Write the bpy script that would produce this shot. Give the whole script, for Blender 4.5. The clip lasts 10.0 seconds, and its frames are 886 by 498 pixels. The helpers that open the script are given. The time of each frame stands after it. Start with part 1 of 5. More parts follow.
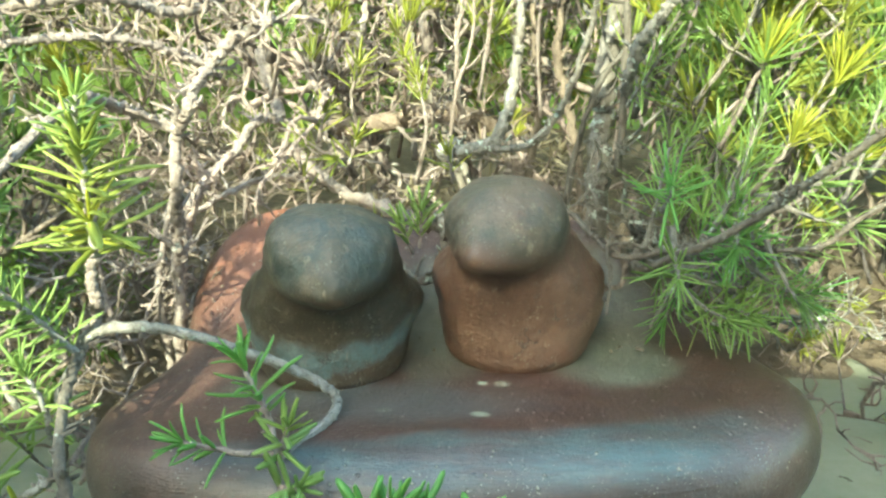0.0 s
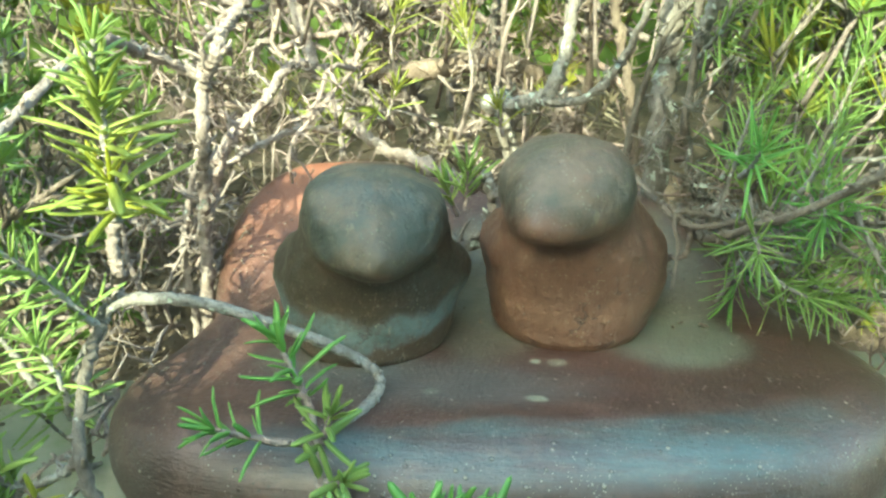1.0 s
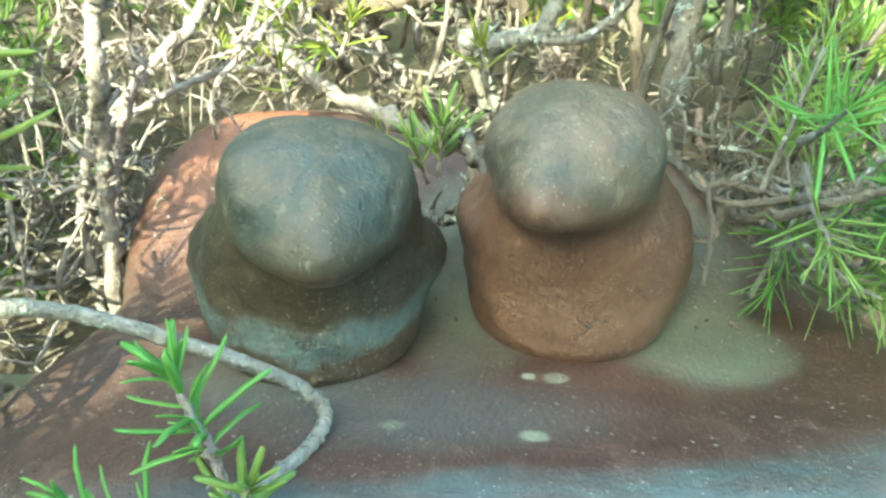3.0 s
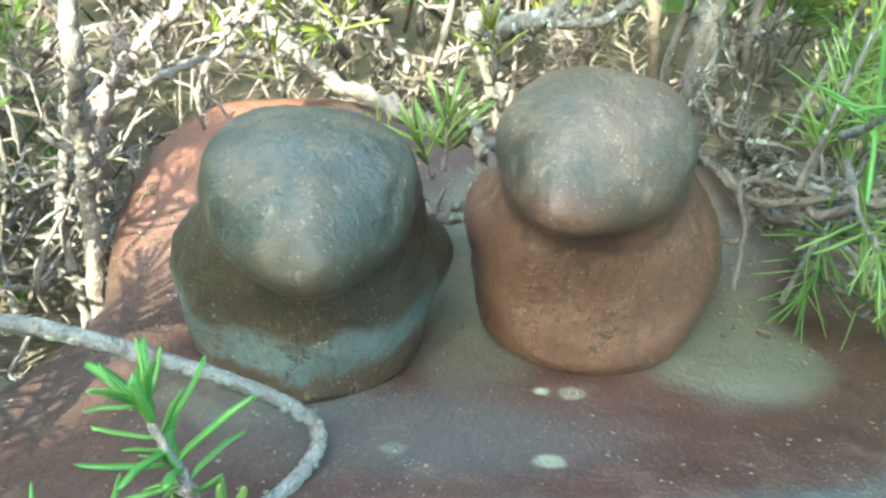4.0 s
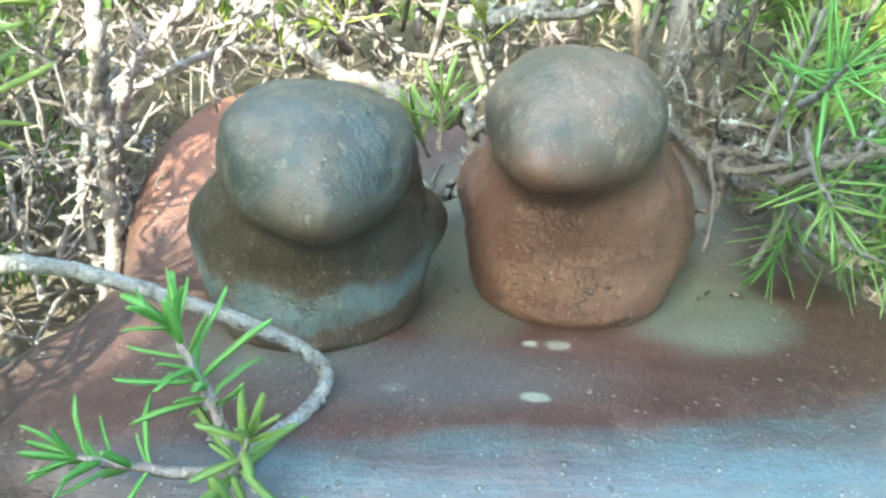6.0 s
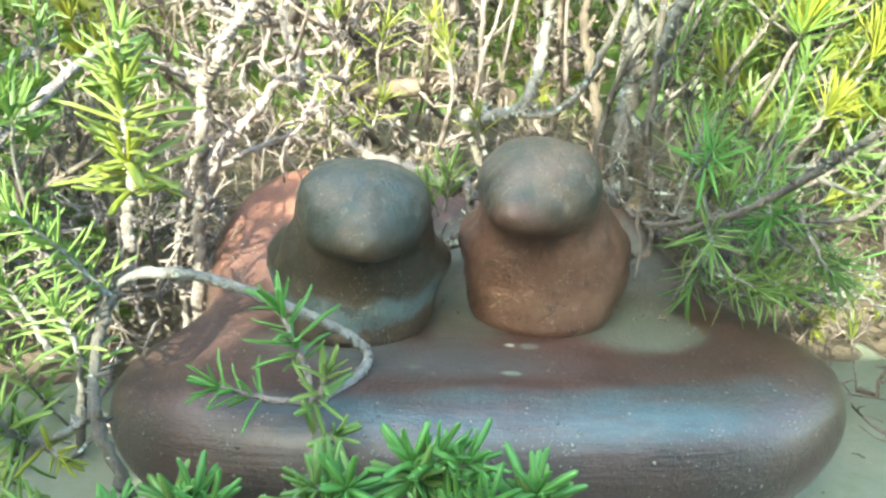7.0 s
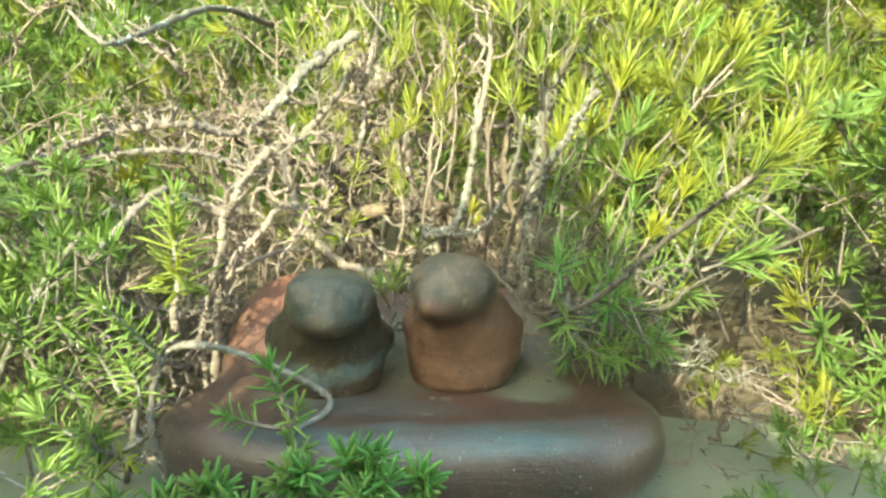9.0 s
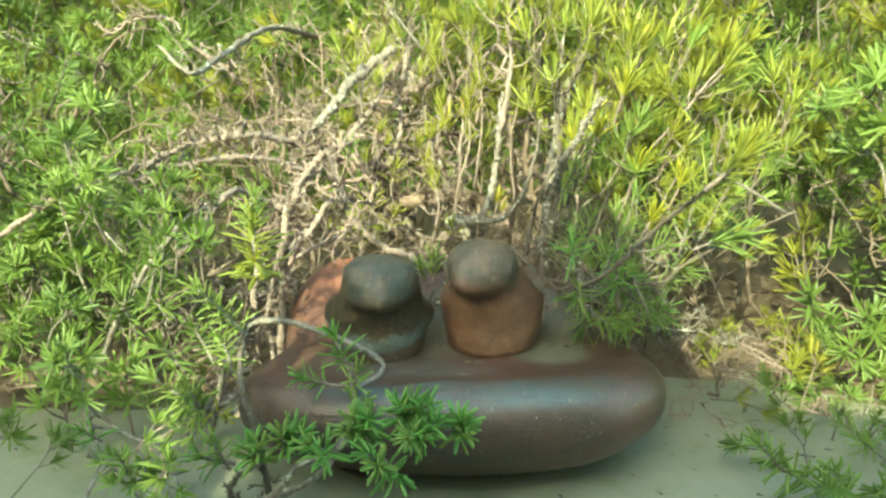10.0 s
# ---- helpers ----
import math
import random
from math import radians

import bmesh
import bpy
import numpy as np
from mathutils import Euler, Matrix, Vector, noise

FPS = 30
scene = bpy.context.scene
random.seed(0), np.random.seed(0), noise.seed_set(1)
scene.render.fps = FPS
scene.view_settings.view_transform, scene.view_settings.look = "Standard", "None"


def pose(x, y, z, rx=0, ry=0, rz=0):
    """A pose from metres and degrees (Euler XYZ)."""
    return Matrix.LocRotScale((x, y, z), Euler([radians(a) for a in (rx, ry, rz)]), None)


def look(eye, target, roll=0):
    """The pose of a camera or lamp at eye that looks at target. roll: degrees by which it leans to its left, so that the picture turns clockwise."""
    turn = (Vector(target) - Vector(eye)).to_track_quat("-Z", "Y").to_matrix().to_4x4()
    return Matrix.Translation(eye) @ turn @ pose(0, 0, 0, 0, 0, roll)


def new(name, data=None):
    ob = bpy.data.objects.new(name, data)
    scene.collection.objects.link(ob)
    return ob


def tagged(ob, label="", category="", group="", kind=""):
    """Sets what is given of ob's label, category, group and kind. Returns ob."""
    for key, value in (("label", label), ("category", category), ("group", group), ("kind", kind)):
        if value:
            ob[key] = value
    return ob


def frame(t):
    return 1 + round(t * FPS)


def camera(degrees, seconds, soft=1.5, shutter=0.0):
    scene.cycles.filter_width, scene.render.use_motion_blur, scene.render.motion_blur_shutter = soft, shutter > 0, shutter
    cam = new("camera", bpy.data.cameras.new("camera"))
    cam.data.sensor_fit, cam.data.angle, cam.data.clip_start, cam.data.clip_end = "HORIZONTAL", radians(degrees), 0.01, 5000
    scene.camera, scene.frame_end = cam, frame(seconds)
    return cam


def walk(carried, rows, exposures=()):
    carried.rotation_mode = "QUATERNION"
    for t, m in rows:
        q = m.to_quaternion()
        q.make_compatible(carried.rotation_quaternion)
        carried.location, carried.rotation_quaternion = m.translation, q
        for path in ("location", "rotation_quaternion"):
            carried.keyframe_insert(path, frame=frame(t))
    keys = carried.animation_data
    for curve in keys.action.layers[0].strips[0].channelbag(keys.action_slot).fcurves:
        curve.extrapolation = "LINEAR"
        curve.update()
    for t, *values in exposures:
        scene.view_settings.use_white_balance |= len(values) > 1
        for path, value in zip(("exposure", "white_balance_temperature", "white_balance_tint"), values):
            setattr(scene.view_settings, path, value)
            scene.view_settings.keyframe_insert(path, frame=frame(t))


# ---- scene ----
cam = camera(56.8, 10.0, soft=2.5)
PATH = [
    (0, (0.013, 0.008, 0.259), (-0.046, 1.924, -0.31), -0.1),
    (0.5, (0.01, 0.01, 0.26), (-0.064, 1.921, -0.327), 0.3),
    (1, (-0.003, 0.043, 0.257), (-0.103, 1.916, -0.437), 0.5),
    (1.5, (-0.006, 0.071, 0.247), (-0.092, 1.921, -0.508), 0.9),
    (2, (0.001, 0.093, 0.246), (-0.047, 1.934, -0.532), 1.5),
    (2.5, (-0.001, 0.112, 0.245), (-0.023, 1.948, -0.547), 1.6),
    (2.7, (-0.005, 0.119, 0.242), (-0.011, 1.95, -0.563), 2.0),
    (3.8, (-0.012, 0.145, 0.235), (-0.019, 1.967, -0.59), 2.3),
    (4, (-0.011, 0.151, 0.233), (-0.018, 1.966, -0.609), 2.3),
    (4.5, (-0.011, 0.166, 0.229), (-0.011, 1.966, -0.643), 2.1),
    (5, (-0.015, 0.176, 0.223), (-0.006, 1.965, -0.671), 2.2),
    (5.2, (-0.016, 0.176, 0.223), (0.003, 1.963, -0.674), 2.5),
    (6.3, (-0.007, 0.089, 0.23), (-0.022, 1.949, -0.504), 1.7),
    (6.5, (-0.007, 0.067, 0.236), (-0.02, 1.943, -0.458), 1.7),
    (7, (-0.008, 0.006, 0.245), (-0.032, 1.915, -0.351), 2.1),
    (7.5, (0.006, -0.035, 0.256), (-0.008, 1.898, -0.258), 1.8),
    (8, (0.021, -0.074, 0.262), (-0.01, 1.867, -0.219), 1.8),
    (8.5, (0.034, -0.119, 0.276), (-0.024, 1.837, -0.138), 1.4),
    (9, (0.042, -0.162, 0.292), (-0.021, 1.8, -0.089), 1.6),
    (9.5, (0.044, -0.218, 0.311), (-0.076, 1.735, -0.102), 0.4),
    (10, (0.043, -0.259, 0.319), (-0.088, 1.688, -0.118), -0.1),
]
LIGHT = [(0, 3.36, 6700, -22), (1, 3.4, 6750, -27), (2, 3.63, 6600, -30), (2.5, 3.75, 6500, -31), (4, 3.9, 6000, -21), (5, 4.03, 5750, -18), (6.5, 3.87, 5960, -16), (7.5, 3.39, 6510, -16), (8.5, 3.26, 7360, -20), (10, 3.03, 8060, -26)]
walk(cam, [(t, look(eye, target, roll)) for t, eye, target, roll in PATH], [(t, stops, kelvin, tint) for t, stops, kelvin, tint in LIGHT])

# ---- world and sun ----
SUN_FROM = Vector((-0.25, -0.85, 0.46)).normalized()
world = bpy.data.worlds.new("sky")
scene.world = world
world.use_nodes = True
wn = world.node_tree
sky = wn.nodes.new("ShaderNodeTexSky")
sky.sky_type, sky.sun_disc = "NISHITA", False
sky.dust_density = 2.2
sky.sun_elevation = math.asin(SUN_FROM.z)
sky.sun_rotation = math.atan2(SUN_FROM.x, SUN_FROM.y)
wn.links.new(sky.outputs[0], wn.nodes["Background"].inputs[0])
wn.nodes["Background"].inputs[1].default_value = 0.15
sun = new("sun", bpy.data.lights.new("sun", "SUN"))
sun.data.energy, sun.data.angle, sun.data.color = 1.5, radians(0.55), (1.0, 0.925, 0.82)
sun.matrix_world = look(SUN_FROM * 5, (0, 0, 0))


# ---- materials ----
class Nodes:
    """A small wrapper to write node materials in few lines."""

    def __init__(self, name):
        self.mat = bpy.data.materials.new(name)
        self.mat.use_nodes = True
        self.t = self.mat.node_tree
        self.bsdf = self.t.nodes["Principled BSDF"]
        self.out = self.t.nodes["Material Output"]
        self.coord = self.t.nodes.new("ShaderNodeTexCoord").outputs["Object"]

    def put(self, socket, value):
        if isinstance(value, bpy.types.NodeSocket):
            self.t.links.new(value, socket)
        elif isinstance(value, tuple) and len(value) == 3 and socket.type == "RGBA":
            socket.default_value = (*value, 1)
        else:
            socket.default_value = value

    def noise(self, scale, detail=4, rough=0.6, vec=None, dist=0.0):
        n = self.t.nodes.new("ShaderNodeTexNoise")
        self.put(n.inputs["Vector"], vec or self.coord)
        for k, v in (("Scale", scale), ("Detail", detail), ("Roughness", rough), ("Distortion", dist)):
            n.inputs[k].default_value = v
        return n.outputs["Fac"]

    def voronoi(self, scale, vec=None, out="Distance"):
        n = self.t.nodes.new("ShaderNodeTexVoronoi")
        self.put(n.inputs["Vector"], vec or self.coord)
        n.inputs["Scale"].default_value = scale
        return n.outputs[out]

    def stretch(self, sx, sy, sz):
        n = self.t.nodes.new("ShaderNodeMapping")
        self.put(n.inputs["Vector"], self.coord)
        n.inputs["Scale"].default_value = (sx, sy, sz)
        return n.outputs[0]

    def ramp(self, fac, lo, hi, a=0.0, b=1.0):
        n = self.t.nodes.new("ShaderNodeMapRange")
        n.interpolation_type = "SMOOTHSTEP"
        for k, v in zip(("Value", "From Min", "From Max", "To Min", "To Max"), (fac, lo, hi, a, b)):
            self.put(n.inputs[k], v)
        return n.outputs[0]

    def mix(self, fac, a, b, kind="MIX"):
        n = self.t.nodes.new("ShaderNodeMix")
        n.data_type, n.blend_type = "RGBA", kind
        for i, v in ((0, fac), (6, a), (7, b)):
            self.put(n.inputs[i], v)
        return n.outputs[2]

    def math(self, op, a, b=0.0):
        n = self.t.nodes.new("ShaderNodeMath")
        n.operation = op
        self.put(n.inputs[0], a), self.put(n.inputs[1], b)
        return n.outputs[0]

    def axis(self, i, vec=None):
        n = self.t.nodes.new("ShaderNodeSeparateXYZ")
        self.put(n.inputs[0], vec or self.coord)
        return n.outputs[i]

    def spot(self, centre, radius, soft, squash=(1, 1, 1), wobble=0.0, scale=60):
        """A mask: 1 within radius of centre, ragged by wobble."""
        sub = self.t.nodes.new("ShaderNodeVectorMath")
        sub.operation = "SUBTRACT"
        self.put(sub.inputs[0], self.coord), self.put(sub.inputs[1], centre)
        mul = self.t.nodes.new("ShaderNodeVectorMath")
        mul.operation = "MULTIPLY"
        self.put(mul.inputs[0], sub.outputs[0]), self.put(mul.inputs[1], squash)
        ln = self.t.nodes.new("ShaderNodeVectorMath")
        ln.operation = "LENGTH"
        self.put(ln.inputs[0], mul.outputs[0])
        d = ln.outputs["Value"]
        if wobble:
            d = self.math("ADD", d, self.math("MULTIPLY", self.math("SUBTRACT", self.noise(scale), 0.5), wobble))
        return self.ramp(d, radius + soft, radius - soft)

    def bump(self, height, strength, distance):
        n = self.t.nodes.new("ShaderNodeBump")
        self.put(n.inputs["Height"], height)
        n.inputs["Strength"].default_value, n.inputs["Distance"].default_value = strength, distance
        self.t.links.new(n.outputs[0], self.bsdf.inputs["Normal"])
        return n.outputs[0]

    def done(self, colour, rough, spec=0.5):
        self.put(self.bsdf.inputs["Base Color"], colour)
        self.put(self.bsdf.inputs["Roughness"], rough)
        self.bsdf.inputs["Specular IOR Level"].default_value = spec
        return self.mat


def leaf_material(name, dark, bright, yellow, share):
    n = Nodes(name)
    geo = n.t.nodes.new("ShaderNodeNewGeometry").outputs["Random Per Island"]
    obj = n.t.nodes.new("ShaderNodeObjectInfo").outputs["Random"]
    col = n.mix(n.ramp(obj, 0.0, 1.0), dark, bright)
    col = n.mix(n.math("MULTIPLY", geo, 0.55), col, bright)
    col = n.mix(n.ramp(n.math("ADD", n.math("MULTIPLY", geo, 0.6), n.math("MULTIPLY", obj, 0.4)), 1 - share, 1 - share + 0.1), col, yellow)
    col = n.mix(n.math("MULTIPLY", n.noise(400, 2), 0.3), col, (0.3, 0.36, 0.16))
    n.done(col, 0.42, 0.45)
    trans = n.t.nodes.new("ShaderNodeBsdfTranslucent")
    n.put(trans.inputs[0], n.mix(1.0, col, (1.2, 1.12, 0.6), "MULTIPLY"))
    m = n.t.nodes.new("ShaderNodeMixShader")
    m.inputs[0].default_value = 0.34
    n.t.links.new(n.bsdf.outputs[0], m.inputs[1])
    n.t.links.new(trans.outputs[0], m.inputs[2])
    n.t.links.new(m.outputs[0], n.out.inputs[0])
    return n.mat


LEAF_GREEN = leaf_material("rosemary_leaf_green", (0.073, 0.138, 0.026), (0.144, 0.22, 0.038), (0.36, 0.33, 0.05), 0.07)
LEAF_FRESH = leaf_material("rosemary_leaf_fresh", (0.15, 0.262, 0.055), (0.245, 0.345, 0.082), (0.4, 0.37, 0.07), 0.1)
LEAF_GOLD = leaf_material("rosemary_leaf_gold", (0.27, 0.31, 0.03), (0.39, 0.37, 0.03), (0.47, 0.38, 0.03), 0.25)
LEAF_DEEP = leaf_material("rosemary_leaf_deep", (0.09, 0.25, 0.045), (0.175, 0.37, 0.075), (0.3, 0.38, 0.08), 0.08)
LEAF_PALE = leaf_material("rosemary_leaf_pale", (0.17, 0.27, 0.06), (0.265, 0.355, 0.09), (0.42, 0.38, 0.07), 0.14)
LEAF_YELLOW = leaf_material("rosemary_leaf_lime", (0.16, 0.195, 0.026), (0.275, 0.275, 0.034), (0.4, 0.31, 0.045), 0.16)
LEAF_LIGHT = leaf_material("rosemary_leaf_light", (0.24, 0.3, 0.05), (0.34, 0.37, 0.07), (0.44, 0.38, 0.06), 0.15)
LEAF_DEAD = leaf_material("rosemary_leaf_dead", (0.2, 0.145, 0.115), (0.31, 0.235, 0.19), (0.36, 0.28, 0.22), 0.2)


def bark_material(name, base, pale, lichen_share):
    n = Nodes(name)
    obj = n.t.nodes.new("ShaderNodeObjectInfo").outputs["Random"]
    fibre = n.noise(180, 5, 0.7, n.stretch(1, 1, 0.25))
    col = n.mix(n.ramp(fibre, 0.3, 0.7), base, pale)
    col = n.mix(n.math("MULTIPLY", obj, 0.35), col, (0.2, 0.15, 0.11))
    col = n.mix(n.ramp(n.noise(110, 3), 0.72 - lichen_share, 0.76 - lichen_share), col, (0.42, 0.44, 0.38))
    col = n.mix(n.ramp(n.noise(45, 3), 0.58, 0.72), col, (0.09, 0.07, 0.055))
    col = n.mix(n.math("MULTIPLY", n.ramp(n.noise(520, 4, 0.7), 0.52, 0.66), 0.55), col, (0.07, 0.055, 0.045))
    n.bump(n.math("ADD", fibre, n.noise(420, 3)), 1.0, 0.0016)
    return n.done(col, 0.88, 0.25)


BARK_PALE = bark_material("bark_dry_pale", (0.24, 0.183, 0.165), (0.35, 0.292, 0.268), 0.05)
BARK_GREY = bark_material("bark_grey_lichen", (0.13, 0.112, 0.095), (0.27, 0.248, 0.22), 0.12)
BARK_BROWN = bark_material("bark_brown", (0.125, 0.095, 0.075), (0.25, 0.195, 0.155), 0.03)
BARK_DARK = bark_material("bark_dark_rough", (0.06, 0.05, 0.042), (0.155, 0.137, 0.115), 0.08)
BARK_ASH = bark_material("bark_ash_grey", (0.2, 0.182, 0.165), (0.34, 0.32, 0.3), 0.1)
BARK_RED = bark_material("bark_peeling_red", (0.17, 0.12, 0.092), (0.32, 0.24, 0.19), 0.03)
BARK_DRY = bark_material("bark_dry_tan", (0.24, 0.172, 0.15), (0.4, 0.305, 0.275), 0.02)


def base_material():
    """Fired clay, dark maroon, with pale mineral stains. Local origin: centre of the foot."""
    n = Nodes("clay_maroon")
    big, fine = n.noise(14, 5, 0.65), n.noise(160, 5, 0.7)
    col = n.mix(n.ramp(big, 0.3, 0.7), (0.054, 0.026, 0.02), (0.094, 0.045, 0.034))
    col = n.mix(n.math("MULTIPLY", n.ramp(fine, 0.45, 0.75), 0.4), col, (0.2, 0.11, 0.08))
    mottle = n.noise(95, 5, 0.75)
    col = n.mix(n.math("MULTIPLY", n.ramp(mottle, 0.5, 0.68), 0.45), col, (0.034, 0.018, 0.014))
    col = n.mix(n.math("MULTIPLY", n.ramp(mottle, 0.45, 0.32), 0.3), col, (0.19, 0.12, 0.095))
    # redder bare clay on the raised back
    redmask = n.ramp(n.axis(0), -0.07, -0.1, 0.0, 0.9)
    col = n.mix(n.math("MULTIPLY", n.ramp(n.math("ADD", n.axis(1), n.math("MULTIPLY", n.math("SUBTRACT", big, 0.5), 0.06)), 0.05, 0.12, 0, 1), redmask), col, (0.195, 0.074, 0.044))
    # smoked brown-black over the front roll and the ends, mottled
    z = n.axis(2)
    smoke = n.math("MAXIMUM", n.math("MULTIPLY", n.ramp(n.axis(1), -0.055, -0.085), n.ramp(z, 0.088, 0.074)), n.ramp(n.math("ABSOLUTE", n.axis(0)), 0.14, 0.165))
    col = n.mix(n.math("MULTIPLY", smoke, n.ramp(n.noise(38, 5, 0.7), 0.3, 0.6, 0.4, 0.9)), col, (0.042, 0.025, 0.018))
    # blue-grey sky reflection, painted as colour along the lip of the front roll
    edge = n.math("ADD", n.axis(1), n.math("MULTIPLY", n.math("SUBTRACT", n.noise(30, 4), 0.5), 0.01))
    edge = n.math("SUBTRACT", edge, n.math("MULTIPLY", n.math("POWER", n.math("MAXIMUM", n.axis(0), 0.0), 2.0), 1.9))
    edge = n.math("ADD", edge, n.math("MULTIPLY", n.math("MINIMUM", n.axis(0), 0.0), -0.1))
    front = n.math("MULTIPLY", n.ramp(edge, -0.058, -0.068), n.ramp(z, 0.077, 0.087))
    lip_sheen = n.ramp(n.noise(26, 5, 0.7, n.stretch(0.5, 2, 2)), 0.3, 0.65, 0.1, 0.5)
    lip_sheen = n.math("MULTIPLY", lip_sheen, n.ramp(n.noise(240, 4, 0.7, n.stretch(0.25, 1, 2)), 0.3, 0.6, 0.6, 1.0))
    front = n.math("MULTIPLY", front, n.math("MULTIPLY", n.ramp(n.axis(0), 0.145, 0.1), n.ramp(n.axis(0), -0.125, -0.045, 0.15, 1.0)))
    col = n.mix(n.math("MULTIPLY", front, lip_sheen), col, (0.085, 0.165, 0.168))
    # grey-green stains
    for c, r, sq, k in (((0.077, 0.02, 0.088), 0.0295, (0.95, 1.0, 0.5), 0.8), ((-0.012, 0.03, 0.088), 0.03, (1.2, 0.8, 0.5), 0.45),
                        ((0.03, 0.07, 0.1), 0.06, (0.8, 1, 0.5), 0.55), ((-0.075, -0.012, 0.088), 0.03, (0.9, 1.6, 0.5), 0.4)):
        col = n.mix(n.math("MULTIPLY", n.spot(c, r, 0.007, sq, 0.022, 45), n.ramp(fine, 0.3, 0.6, k * 0.5, k * 0.9)), col, (0.185, 0.19, 0.135))
    col = n.mix(n.math("MULTIPLY", n.spot((-0.03, -0.03, 0.09), 0.03, 0.014, (0.5, 1.4, 0.5), 0.02), 0.35), col, (0.15, 0.165, 0.165))
    for c, r, k in (((0.009, -0.0435, 0.09), 0.0042, 0.55), ((0.0105, -0.005, 0.088), 0.0022, 0.8), ((0.02, -0.006, 0.088), 0.0042, 0.35), ((-0.033, -0.0405, 0.088), 0.0035, 0.3)):
        col = n.mix(n.math("MULTIPLY", n.spot(c, r, 0.0012, (1, 1.25, 0.4), 0.003, 200), k), col, (0.42, 0.42, 0.3))
    # specks
    for scale, grain, lo, tone in ((210, 75, 0.53, (0.26, 0.22, 0.17)), (420, 40, 0.51, (0.27, 0.24, 0.19)), (700, 30, 0.5, (0.28, 0.25, 0.2)), (330, 55, 0.53, (0.03, 0.025, 0.02))):
        col = n.mix(n.math("MULTIPLY", n.ramp(n.voronoi(scale), 0.2, 0.1), n.ramp(n.noise(grain, 3), lo, lo + 0.06)), col, tone)
    streak = n.math("MULTIPLY", n.noise(230, 4, 0.65, n.stretch(0.16, 1.0, 2.6)), n.ramp(n.axis(1), -0.06, -0.085, 0.12, 1.0))
    n.bump(n.math("ADD", n.math("MULTIPLY", streak, 0.8), n.math("ADD", n.math("MULTIPLY", fine, 0.8), n.math("ADD", n.math("MULTIPLY", n.noise(520, 3, 0.7), 0.5), n.math("MULTIPLY", n.ramp(n.voronoi(210), 0.22, 0.1), n.ramp(n.noise(75, 3), 0.5, 0.58))))), 0.8, 0.0013)
    # the west end is weathered: less gloss, pebbly
    worn = n.ramp(n.math("ADD", n.axis(0), n.math("MULTIPLY", n.math("SUBTRACT", big, 0.5), 0.05)), -0.06, -0.115)
    n.put(n.bsdf.inputs["Coat Weight"], n.ramp(worn, 0.0, 1.0, 0.38, 0.06))
    n.bsdf.inputs["Coat Roughness"].default_value = 0.3
    return n.done(col, n.math("ADD", n.ramp(fine, 0.25, 0.75, 0.27, 0.42), n.math("MULTIPLY", worn, 0.14)), 0.6)


# the upper lobes of the two figures: centre, half width, depth in front and behind, half height, turn, tilt
HEAD_DARK = ((0.0053, -0.029, 0.0673), 0.0288, 0.0404, 0.0322, 0.0199, 0.19, -0.02)
HEAD_WARM = ((-0.006, -0.0277, 0.0755), 0.0278, 0.0385, 0.0245, 0.0206, -0.36, -0.015)


